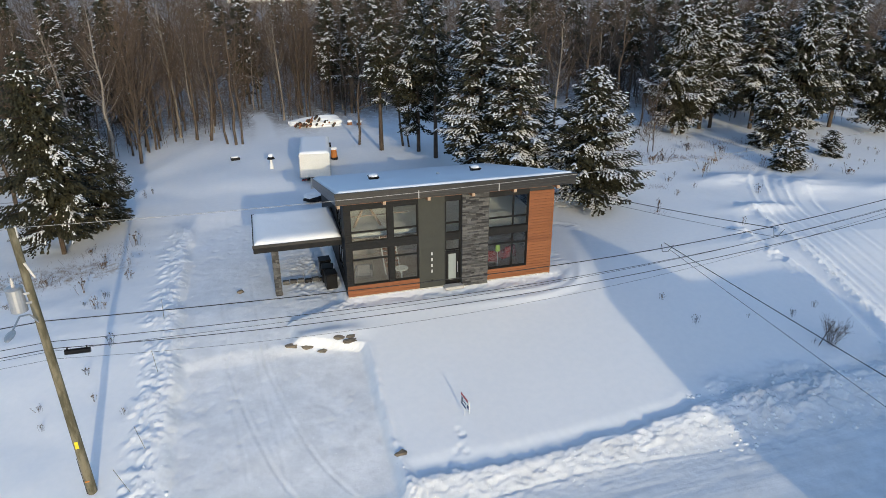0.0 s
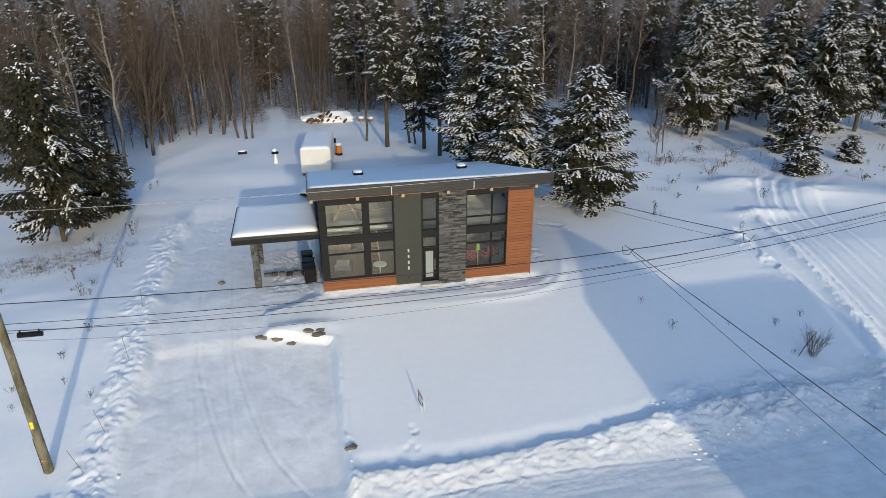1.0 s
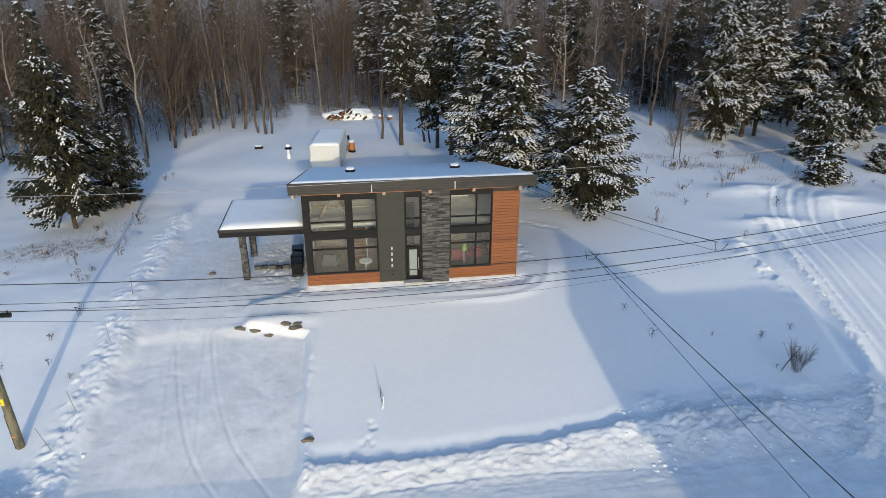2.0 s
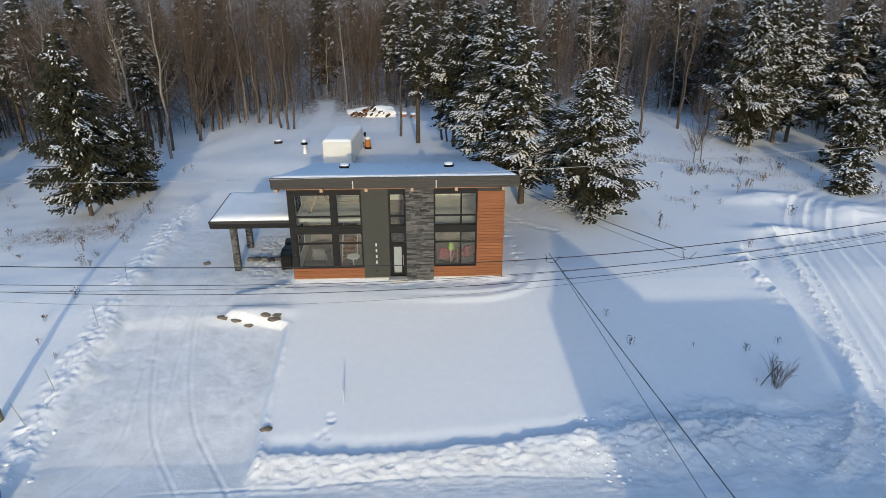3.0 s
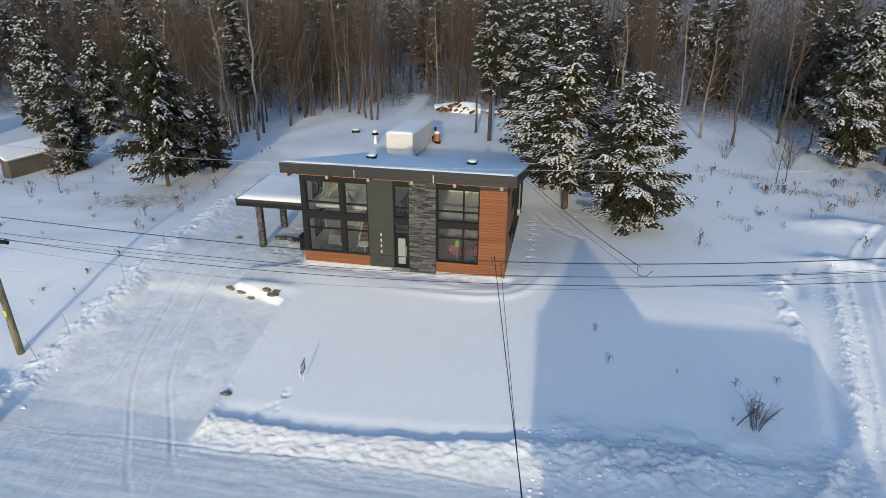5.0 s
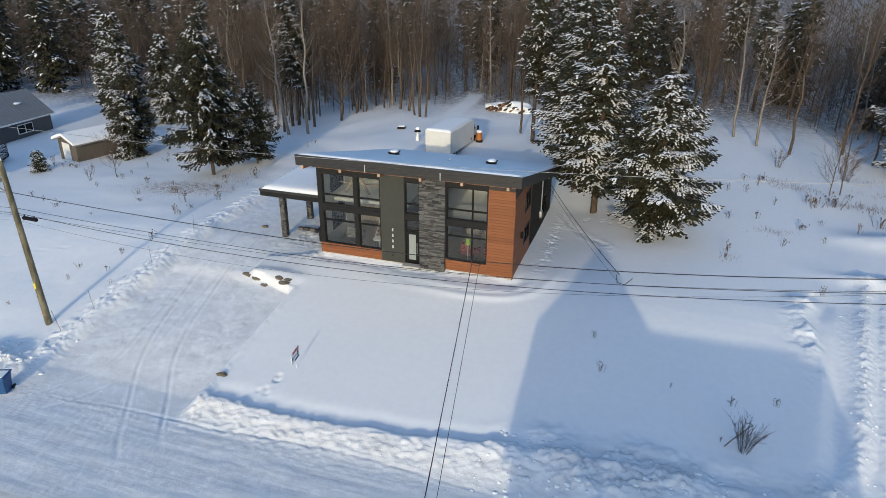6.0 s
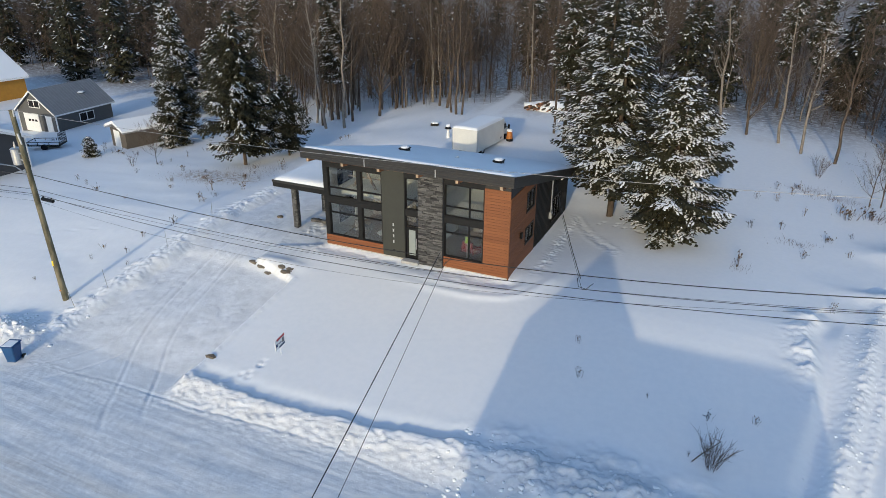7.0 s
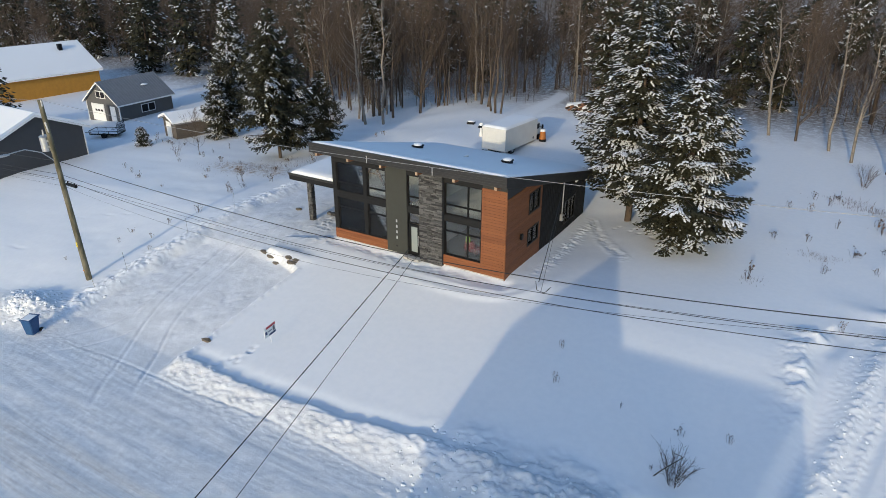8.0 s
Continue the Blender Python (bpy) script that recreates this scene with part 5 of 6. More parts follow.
# utility pole
PB, PT = Vector((-11.84, -10.36, -2.9)), Vector((-12.06, -10.6, 9.65))
def on_pole(zz):
    return PB + (PT - PB) * ((zz - PB.z) / (PT.z - PB.z))
pole = thing("utility_pole", (0, 0, 0), 0, "weathered leaning wooden utility pole with transformer and lamp", "pole")
v, f = tube([PB + (PT - PB) * k / 10 for k in range(11)], np.linspace(0.19, 0.125, 11), 14)
me = mesh_arrays("shaft", np.vstack([v, [PT]]), np.vstack([f, [(140 + k, 140 + (k + 1) % 14, 154) for k in range(14)]]), [M_polewood], smooth=True)
new("shaft", me).parent = pole
tagged(bpy.data.objects["shaft"], "greenish weathered wood")
M_yellow = plain("yellow_tag", (0.75, 0.62, 0.02), 0.5)
M_insul = plain("porcelain", (0.55, 0.53, 0.50), 0.3)
p = on_pole(0.7)
part("marker_tag", bx(p.x - 0.06, p.x + 0.06, p.y - 0.19, p.y - 0.172, p.z - 0.16, p.z + 0.16), M_yellow, pole, "yellow warning tag")
p = on_pole(-1.1)
part("marker_band", bx(p.x - 0.09, p.x + 0.06, p.y - 0.205, p.y - 0.17, p.z - 0.02, p.z + 0.02), plain("orange_tag", (0.7, 0.25, 0.03), 0.5), pole, "small orange tag")
p = on_pole(7.1)
tank = part("transformer", rod((p.x - 0.45, p.y - 0.1, p.z - 0.45), (p.x - 0.45, p.y - 0.1, p.z + 0.4), 0.27, 0.27, 18), M_galv, pole, "grey cylindrical transformer tank")
part("lid", rod((p.x - 0.45, p.y - 0.1, p.z + 0.4), (p.x - 0.45, p.y - 0.1, p.z + 0.47), 0.29, 0.2, 18), M_galv, tank)
part("bushing", rod((p.x - 0.45, p.y - 0.1, p.z + 0.47), (p.x - 0.45, p.y - 0.1, p.z + 0.8), 0.06, 0.03, 10), M_insul, tank)
part("hanger", bx(p.x - 0.2, p.x, p.y - 0.15, p.y - 0.05, p.z - 0.2, p.z - 0.12), M_galv, tank)
part("hanger", bx(p.x - 0.2, p.x, p.y - 0.15, p.y - 0.05, p.z + 0.15, p.z + 0.23), M_galv, tank)
p = on_pole(8.1)
part("cutout", rod((p.x + 0.1, p.y - 0.1, p.z + 0.3), (p.x + 0.32, p.y - 0.15, p.z - 0.25), 0.05, 0.04, 10), M_insul, pole, "pale fuse cutout")
p = on_pole(9.5)
part("insulator", rod((p.x + 0.1, p.y, p.z - 0.2), (p.x + 0.12, p.y, p.z + 0.18), 0.055, 0.04, 10), M_insul, pole, "grey pin insulator")
p = on_pole(6.0)
head = Vector((p.x + 0.05, p.y - 2.8, p.z + 1.1))
v, f = tube([p, p + Vector((0.0, -0.7, 0.75)), p + Vector((0.02, -1.6, 1.15)), head + Vector((0, 0.3, 0.03))], [0.03] * 4, 8)
arm = new("lamp_arm", mesh_arrays("lamp_arm", v, f, [M_galv], smooth=True))
arm.parent = pole
lh = part("lamp_head", blob((0, 0, 0), (0.14, 0.38, 0.08), 2, 0.05, 2), M_galv, pole, "grey cobra-head street lamp")
lh.matrix_world = Matrix.Translation(head) @ pose(0, 0, 0, 0, 0, 0)
part("ground_wire", rod(on_pole(-2.2) + Vector((-0.18, -0.08, 0)), on_pole(0.0) + Vector((-0.175, -0.08, 0)), 0.015, 0.015, 6), M_cable, pole)

# overhead wires
def wire(name, label, fn, x0, x1, r, mat, y0=-10.5, y1=-10.5, n=44, twist=0.0):
    xs = np.linspace(x0, x1, n)
    pts = [(x, y0 + (y1 - y0) * k / (n - 1), fn(x)) for k, x in enumerate(xs)]
    v, f = tube(pts, [r * (1 + twist * (k % 2)) for k in range(n)], 5)
    return tagged(new(name, mesh_arrays(name, v, f, [mat])), label, "cable", "overhead wires")


def bowl(z, x0, left, right):
    return lambda x: z + (left if x < x0 else right) * (x - x0) ** 2


WIRES = ((bowl(5.70, 5, 0.0013, 0.0034), 0.019, M_cable, "thick twisted black service cable over the yard"), (bowl(4.92, 2, 0.0016, 0.0030), 0.0125, M_cable, "black overhead cable crossing the yard"),
         (bowl(4.48, 1, 0.0028, 0.0028), 0.0145, M_cable, "black overhead cable crossing the yard"), (bowl(9.5, -4, 0.0016, 0.0013), 0.009, M_thin_wire, "bare light metal wire from the pole top"),
         (bowl(4.75, 0, 0.0006, 0.0029), 0.008, M_cable, "thin black overhead line"), (bowl(3.95, 0, 0.004, 0.0038), 0.006, M_cable, "thin black overhead line"))
for fn, r, mat, label in WIRES:
    z_p = fn(-11.9)
    wire("overhead_wire", label, fn, -11.9, 62, r, mat, twist=0.25 if r > 0.02 else 0)
    wire("overhead_wire", label + " towards the neighbours", lambda x, a=z_p: a + 0.0016 * ((x + 35) ** 2 - 23.1 ** 2), -70, -11.95, r, mat)


def drop(label, a, b, sag, r):
    a, b = Vector(a), Vector(b)
    pts = [a + (b - a) * k / 30 - Vector((0, 0, sag * 4 * (k / 30) * (1 - k / 30))) for k in range(31)]
    v, f = tube(pts, [r * (1 + 0.25 * (k % 2)) for k in range(31)], 5)
    return tagged(new("service_drop", mesh_arrays("service_drop", v, f, [M_cable])), label, "cable", "overhead wires")


drop("black service cable running down to the house wall", (18.65, -10.5, 6.2), (12.55, 8.4, 3.9), 0.25, 0.016)
drop("thin line beside the service cable", (18.75, -10.5, 5.75), (12.55, 8.4, 3.6), 0.25, 0.008)
drop("black service cable running across the road", (12.79, -10.5, 6.16), (17.61, -37.5, 4.28), 0.1, 0.014)
drop("thin line beside the cable across the road", (13.07, -10.5, 5.83), (17.56, -37.5, 1.95), 0.1, 0.009)
for x, z, zz in ((18.65, 6.2, 5.75), (12.79, 6.1, 5.8)):
    v, f = tube([(x - 0.12, -10.5, z), (x - 0.05, -10.52, z - 0.35), (x + 0.25, -10.5, z - 0.4), (x + 0.5, -10.5, z - 0.1)], [0.014] * 4, 5)
    tagged(new("cable_loop", mesh_arrays("cable_loop", v, f, [M_cable])), "slack black cable loop at a wire joint", "cable", "overhead wires")
spl = thing("splice_box", (0, 0, 0), 0, "black cable splice box hanging beside the pole", "cable box")
z_s = bowl(4.48, 1, 0.0028, 0.0028)(-10.3)
part("box", rod((-11.5, -10.5, z_s - 0.12), (-10.65, -10.5, z_s - 0.14), 0.1, 0.1, 10), M_frame, spl)
for x in (-11.4, -10.75):
    part("clamp", rod((x, -10.5, z_s - 0.06), (x, -10.5, z_s + 0.06), 0.03), M_frame, spl)

# yard sign: plain coloured fields
sg = thing("yard_sign", stand(3.75, -10.25), 97, "small white yard sign with red and blue fields in snow", "sign")
M_signred = plain("sign_red", (0.42, 0.05, 0.06), 0.5)
M_signblue = plain("sign_blue", (0.03, 0.05, 0.14), 0.5)
part("stake", rod((0.05, 0, -0.3), (0.0, 0, 0.55), 0.018), M_white, sg)
part("board", bx(-0.45, 0.45, -0.015, 0.015, 0.45, 1.05), M_white, sg, "white board")
for sy in (-1, 1):
    y0, y1 = (0.015, 0.019) if sy > 0 else (-0.019, -0.015)
    part("field", bx(-0.3, 0.45, y0, y1, 0.92, 1.05), M_signred, sg, "red upper bar")
    part("field", bx(-0.1, 0.45, y0, y1, 0.45, 0.56), M_signblue, sg, "dark blue lower bar")
    part("field", bx(-0.40, -0.24, y0, y1, 0.62, 0.80), M_signblue, sg, "dark blue shape")
    part("field", bx(-0.15, 0.15, y0, y1, 0.70, 0.75), M_signblue, sg, "dark bar")
    part("field", bx(0.22, 0.38, y0, y1, 0.60, 0.88), M_sofa, sg, "grey patch")

# wheeled bin by the road
wb = thing("wheeled_bin", stand(-9.3, -15.6, -0.04), 20, "blue plastic wheeled bin standing in roadside snow", "bin")
M_blue = plain("blue_plastic", (0.02, 0.075, 0.20), 0.4, vary=0.15)
bm = bmesh.new()
lo = [bm.verts.new((sx * 0.24, sy * 0.26, 0.06)) for sx, sy in ((-1, -1), (1, -1), (1, 1), (-1, 1))]
hi = [bm.verts.new((sx * 0.31, sy * 0.36 + 0.03, 0.98)) for sx, sy in ((-1, -1), (1, -1), (1, 1), (-1, 1))]
bm.faces.new(lo[::-1]), bm.faces.new(hi)
for k in range(4):
    bm.faces.new((lo[k], lo[(k + 1) % 4], hi[(k + 1) % 4], hi[k]))
bmesh.ops.bevel(bm, geom=bm.edges[:], offset=0.03, segments=2, affect="EDGES")
part("body", bm, M_blue, wb)
part("lid", bx(-0.34, 0.34, -0.38, 0.46, 0.98, 1.05, bevel=0.025), M_blue, wb, "flat lid dusted with snow")
part("snow_dusting", bx(-0.26, 0.26, -0.3, 0.3, 1.05, 1.066), M_snow, wb)
part("handle", rod((-0.25, 0.48, 0.95), (0.25, 0.48, 0.95), 0.02), M_blue, wb)
for s in (-1, 1):
    part("wheel", rod((s * 0.27, 0.32, 0.13), (s * 0.33, 0.32, 0.13), 0.14, 0.14, 16), M_frame, wb, "black rubber wheel")

# field stones that show in the step beside the driveway
def field_stone(x, y, size, rz, seed, dz, label):
    ob = obj_from(blob((0, 0, 0), size, seed, 0.35, 2), "field_stone", M_rock)
    ob.matrix_world = Matrix.Translation(stand(x, y, dz)) @ pose(0, 0, 0, 12, 4, rz)
    return tagged(ob, label, "stone", "stones in the snow step")


for k, (x, y, sx) in enumerate(((-3.45, -3.25, 0.42), (-2.65, -3.48, 0.40), (-1.95, -3.80, 0.30), (-1.05, -3.55, 0.38), (-0.42, -3.58, 0.30), (-0.50, -3.86, 0.48))):
    field_stone(x, y, (sx * 0.85, 0.17, 0.075), rr.uniform(-10, 10), k, -0.01, "flat brown field stone half buried in snow")
field_stone(0.45, -11.75, (0.27, 0.15, 0.10), 15, 9, 0.0, "single brown stone poking out of the bank")
field_stone(-5.95, 2.9, (0.22, 0.15, 0.1), 40, 12, 0.03, "dark lump lying on the driveway")

# snow stakes along the driveway
for x, y, dx in ((-9.95, -8.9, -0.3), (-9.85, -4.05, -0.12), (-10.3, -11.0, -0.5), (-9.9, 0.3, 0.05)):
    b = Vector(stand(x, y, -0.2))
    ob = obj_from(rod(b, b + Vector((dx, 0.1, 1.35)), 0.012, 0.01, 6), "snow_stake", M_polewood)
    tagged(ob, "thin wooden snow stake by the driveway", "stake", "driveway stakes")


# dry plants
def weed_mesh(seed, h, n, spread, heads):
    q = np.random.RandomState(seed)
    hp = Heap()
    for k in range(n):
        a, l = q.rand() * 6.28, h * (0.5 + 0.6 * q.rand())
        o = np.array([math.cos(a), math.sin(a), 0]) * spread * q.rand()
        tip = o * (1.2 + 1.5 * q.rand()) + [0, 0, l]
        mid = (o + tip) / 2 + (q.rand(3) - 0.5) * 0.12 * h
        hp.add(*tube([o - [0, 0, 0.1], mid, tip], [0.008, 0.006, 0.003], 3))
        for j in range(heads):
            c = mid + (tip - mid) * q.rand()
            d = (q.rand(3) - 0.5 + [0, 0, 0.4]) * 0.35 * h
            hp.add(*tube([c, c + d], [0.005, 0.002], 3))
            if q.rand() < 0.5:
                s = 0.02 + 0.025 * q.rand()
                e = c + d
                hp.add([e + [s, 0, 0], e + [-s, s, 0], e + [0, -s, s], e + [0, 0, 2 * s]], [(0, 1, 2), (0, 1, 3), (1, 2, 3), (0, 2, 3)])
    return mesh_arrays("weed", *hp.arrays(), [M_weed])


WEEDS = [weed_mesh(k, 0.55, 7, 0.16, 3) for k in range(3)] + [weed_mesh(9, 0.35, 14, 0.3, 2)]


def weed(k, x, y, s, label="dry brown weed stalks poking through snow"):
    ob = new("dry_weed", WEEDS[k])
    ob.matrix_world = pose(*stand(x, y), 0, 0, rr.uniform(0, 360)) @ Matrix.Diagonal((s, s, s, 1))
    return tagged(ob, label, "plant", "dry weeds")


for k, x, y, s in ((0, 18.3, -6.6, 0.9), (1, 21.5, -6.9, 0.5), (2, 24.2, -7.3, 1.0), (0, 17.6, -4.2, 0.7), (1, 24.5, 7.4, 1.8), (2, 28.2, 10.6, 1.2), (0, 29.5, 4.0, 1.0), (1, 33.4, 14.4, 1.3), (3, 35.5, 17.0, 2.2), (3, 37.5, 18.5, 2.0), (3, 31.5, 19.5, 2.6), (3, 33.0, 20.2, 2.4),
                   (0, -12.4, -0.9, 1.1), (2, -13.2, -3.0, 0.9), (1, -12.6, -5.0, 0.7), (0, -14.6, -6.2, 0.6), (2, -11.2, -6.3, 0.7), (3, -15.0, -4.8, 0.7), (0, -13.9, 3.4, 1.3), (1, -15.0, 6.0, 1.6), (2, -12.6, 7.0, 1.5), (3, -17.5, 8.0, 1.4), (3, -14.5, 9.5, 1.5),
                   (0, -12.9, 12.5, 1.6), (2, -16.0, -9.3, 0.6), (1, 27.0, 15.0, 1.0), (3, 40.5, 21.5, 2.4), (3, 38.0, 23.5, 2.0), (0, 42.0, 17.0, 1.6), (1, 46.0, 15.5, 1.5), (3, 48.0, 13.0, 1.8), (2, 31.0, 12.0, 1.0), (0, 35.5, 9.8, 1.3), (2, 22.5, 12.0, 1.2), (0, 26.0, -6.8, 0.7), (1, 23.6, -9.6, 0.5)):
    weed(k, x, y, s)
q = random.Random(77)
for k in range(45):
    x = q.uniform(25, 60)
    weed(q.randrange(4), x, q.uniform(14, 27), q.uniform(0.5, 1.2))
for k in range(45):
    weed(q.randrange(4), q.uniform(-40, -12), q.uniform(2, 26), q.uniform(0.5, 1.3))


def dry_grass(label, places, seed):
    """Thin dead stalks standing in a ragged patch of snow: one mesh."""
    qq = np.random.RandomState(seed)
    hp = Heap()
    for x, y, rx_, ry_, n in places:
        n = int(n * 0.7)
        px, py = x + rx_ * qq.randn(n) * 0.8, y + ry_ * qq.randn(n) * 0.8
        for a, b, c in zip(px, py, height(px, py)):
            l, w = 0.08 + 0.30 * qq.rand() ** 1.5, 0.006 + 0.008 * qq.rand()
            hp.add([(a - w, b, c - 0.05), (a + w, b, c - 0.05), (a + 1.6 * l * (qq.rand() - 0.5), b + 1.6 * l * (qq.rand() - 0.5), c + l)], [(0, 1, 2)])
    return tagged(new("dry_grass", mesh_arrays("dry_grass", *hp.arrays(), [M_weed])), label, "grass", kind="stuff")


dry_grass("dead brown grass showing through thin snow", ((29.3, 24.5, 1.2, 0.6, 260), (31.0, 23.4, 1.3, 0.5, 300), (34.2, 20.5, 1.5, 0.5, 300), (36.5, 20.7, 1.4, 0.5, 260), (39.5, 24.4, 3.0, 0.7, 420), (44.0, 25.5, 3.0, 0.9, 420), (40.2, 20.1, 2.0, 0.6, 300),
          (39.8, 16.7, 1.2, 0.6, 120), (-18.0, 9.2, 3.2, 1.2, 900), (-14.8, 11.8, 1.6, 1.0, 300), (24.9, 7.1, 0.5, 0.4, 40), (28.0, 12.7, 0.8, 0.4, 80), (27.7, 12.9, 0.9, 0.5, 60), (36.0, 27.9, 2.5, 0.7, 200)), 19)


def shrub(name, x, y, h, n, seed, label):
    qq = np.random.RandomState(seed)
    hp = Heap()
    for k in range(n):
        a, l = qq.rand() * 6.28, h * (0.6 + 0.5 * qq.rand())
        o = np.array([math.cos(a), math.sin(a), 0]) * 0.12 * h * qq.rand()
        d = np.array([math.cos(a) * (0.1 + 0.55 * qq.rand()), math.sin(a) * (0.1 + 0.55 * qq.rand()), 1.0])
        d /= np.linalg.norm(d)
        tip, mid = o + d * l, o + d * l * 0.5 + (qq.rand(3) - 0.5) * 0.12 * h
        hp.add(*tube([o - [0, 0, 0.2], mid, tip], [0.008, 0.006, 0.003], 4))
        for j in range(10):
            c = mid + (tip - mid) * (qq.rand() * 1.3 - 0.3)
            e = d + (qq.rand(3) - 0.5) * 1.3
            hp.add(*tube([c, c + e * 0.22 * h * (0.4 + 0.8 * qq.rand())], [0.006, 0.003], 3))
    ob = new(name, mesh_arrays(name, *hp.arrays(), [M_twig]))
    ob.matrix_world = pose(*stand(x, y))
    return tagged(ob, label, "shrub")


shrub("bare_shrub", 24.5, -9.85, 1.5, 34, 4, "leafless twiggy shrub standing in drifted snow")
shrub("bare_shrub", -28.5, 10.2, 1.2, 10, 5, "low leafless shrub in the open snow")
shrub("bare_shrub", 35.2, 27.5, 1.8, 22, 6, "leafless twiggy shrub at the wood's edge")
shrub("bare_shrub", 30.0, 29.0, 1.6, 22, 8, "leafless twiggy shrub at the wood's edge")
b = Vector(stand(23.9, -9.8))
v, f = tube(smooth_line([b + Vector((-0.2, 0, -0.1)), b + Vector((0.15, 0.1, 0.4)), b + Vector((0.6, 0.2, 0.95)), b + Vector((0.75, 0.2, 1.2)), b + Vector((0.45, 0.2, 1.25))]), np.linspace(0.028, 0.012, 25), 6)
tagged(new("bent_branch", mesh_arrays("bent_branch", v, f, [M_bark])), "dark bent branch arching beside the shrub", "branch")

# bins, blocks and sled by the carport
for x, y, rz, lab in ((-0.75, 2.0, 5, "black plastic wheeled bin under the carport"), (-0.8, 3.1, -8, "black plastic wheeled bin under the carport"), (-0.85, 4.3, 3, "tall black storage box under the carport")):
    t = thing("storage_bin", stand(x, y), rz, lab, "bin")
    part("body", bx(-0.33, 0.33, -0.36, 0.36, 0.05, 0.95, bevel=0.04), M_frame, t)
    part("lid", bx(-0.36, 0.36, -0.4, 0.4, 0.95, 1.03, bevel=0.03), M_frame, t)
for k in range(6):
    ob = obj_from(bx(-0.2, 0.2, -0.13, 0.13, 0, 0.22, bevel=0.02), "stone_block", M_stone)
    ob.matrix_world = pose(*stand(-3.3 + k * 0.44, 3.3), 0, 0, rr.uniform(-3, 3))
    tagged(ob, "grey stone block in a low row under the carport", "block", "row of stone blocks")

# cube van behind the house
van = thing("cube_van", (0.44, 22.2, 0.0), 0, "white cube van with a thick load of snow on its box", "van")
M_van = plain("van_white", (0.70, 0.69, 0.64), 0.4, vary=0.06, scale=1.2)
zg = -0.05
part("box_body", bx(-1.3, 1.3, 0, 5.7, 0.45, 2.5, bevel=0.03), M_van, van, "white box body")
for x in (-1.31, 1.25):
    part("corner_trim", bx(x, x + 0.06, -0.015, 0.02, 0.45, 2.5), M_galv, van)
part("rear_header", bx(-1.28, 1.28, -0.02, 0.0, 2.3, 2.48), M_van, van)
for k in range(5):
    part("door_slat", bx(-1.18, 1.18, -0.012, 0.0, 0.5 + k * 0.36, 0.84 + k * 0.36), M_van, van)
part("bumper", bx(-1.2, 1.2, -0.12, 0.0, 0.22, 0.36, bevel=0.02), M_frame, van)
for x in (-1.1, -0.85, 0.85, 1.1):
    part("tail_lamp", bx(x - 0.08, x + 0.08, -0.13, -0.12, 0.25, 0.33), M_signred, van)
for x in (-1.05, 1.05):
    for y in (1.4, 6.6):
        w = part("wheel", rod((x - 0.14, y, 0.38), (x + 0.14, y, 0.38), 0.40, 0.40, 18), M_frame, van, "black tyre")
        part("hub", rod((x - 0.15, y, 0.38), (x + 0.15, y, 0.38), 0.18, 0.18, 12), M_galv, w)
part("chassis", bx(-0.6, 0.6, 0.0, 7.6, 0.28, 0.45), M_frame, van)
cab = part("cab", prism([(5.75, 0.4), (7.9, 0.4), (7.9, 1.05), (7.2, 1.25), (6.75, 1.95), (5.75, 1.95)], "x", -0.95, 0.95), M_van, van, "white cab")
part("windscreen", prism([(7.2, 1.28), (7.22, 1.30), (6.80, 1.92), (6.78, 1.90)], "x", -0.85, 0.85), M_frame, cab)
for s in (-1, 1):
    part("side_glass", bx(min(s * 0.95, s * 0.96), max(s * 0.95, s * 0.96), 5.95, 6.75, 1.3, 1.8), M_frame, cab)
    m_ = part("mirror", bx(s * 1.35 - 0.1, s * 1.35 + 0.1, 6.6, 6.7, 1.3, 1.75, bevel=0.03), M_frame, van)
    part("mirror_arm", rod((s * 0.95, 6.65, 1.5), (s * 1.3, 6.65, 1.5), 0.02), M_frame, m_)
part("warning_plate", prism([(5.0, 0.62), (5.17, 0.79), (5.0, 0.96), (4.83, 0.79)], "x", 1.3, 1.31), M_sofa, van, "grey diamond plate")
van.matrix_world = pose(0.44, 22.2, z_at(0.44, 23) + 0.0, 0, 0, -6)
bpy.context.view_layer.update()
vs = snow_sheet("van_snow", -1.27, 1.27, 0.03, 5.67, lambda X, Y: 2.5 + 0 * X, 0.2, None, 13, 0.16, 0.3)
vs.matrix_world = van.matrix_world.copy()
tagged(vs, "thick snow on the van roof", "snow")
M_orange = plain("orange_plastic", (0.42, 0.15, 0.03), 0.5)
drum = thing("orange_drum", stand(2.75, 28.2), 0, "orange plastic drum capped with snow beside the van", "drum")
part("drum_foot", rod((0, 0, -0.1), (0, 0, 0.22), 0.36, 0.34, 16), M_frame, drum, "black drum foot")
part("drum_body", rod((0, 0, 0.22), (0, 0, 1.0), 0.32, 0.25, 16), M_orange, drum)
part("snow_cap", blob((0, 0, 1.04), (0.3, 0.3, 0.16), 3, 0.15, 2), M_snow, drum)
ramp = obj_from(bx(-0.25, 0.25, -1.6, 0, -0.03, 0.03), "loading_ramp", M_galv)
ramp.matrix_world = pose(0.2, 22.0, z_at(0.2, 22) + 0.42, 15, 0, -6)
tagged(ramp, "grey metal loading ramp behind the van", "ramp")
sled = thing("covered_sled", stand(0.1, 17.2), 20, "dark low sled half buried under snow", "sled")
part("hull", blob((0, 0, 0.3), (1.3, 0.6, 0.38), 8, 0.1, 3), M_frame, sled)
part("snow_cover", blob((0, 0.05, 0.48), (1.2, 0.55, 0.34), 5, 0.12, 3), M_snow, sled)

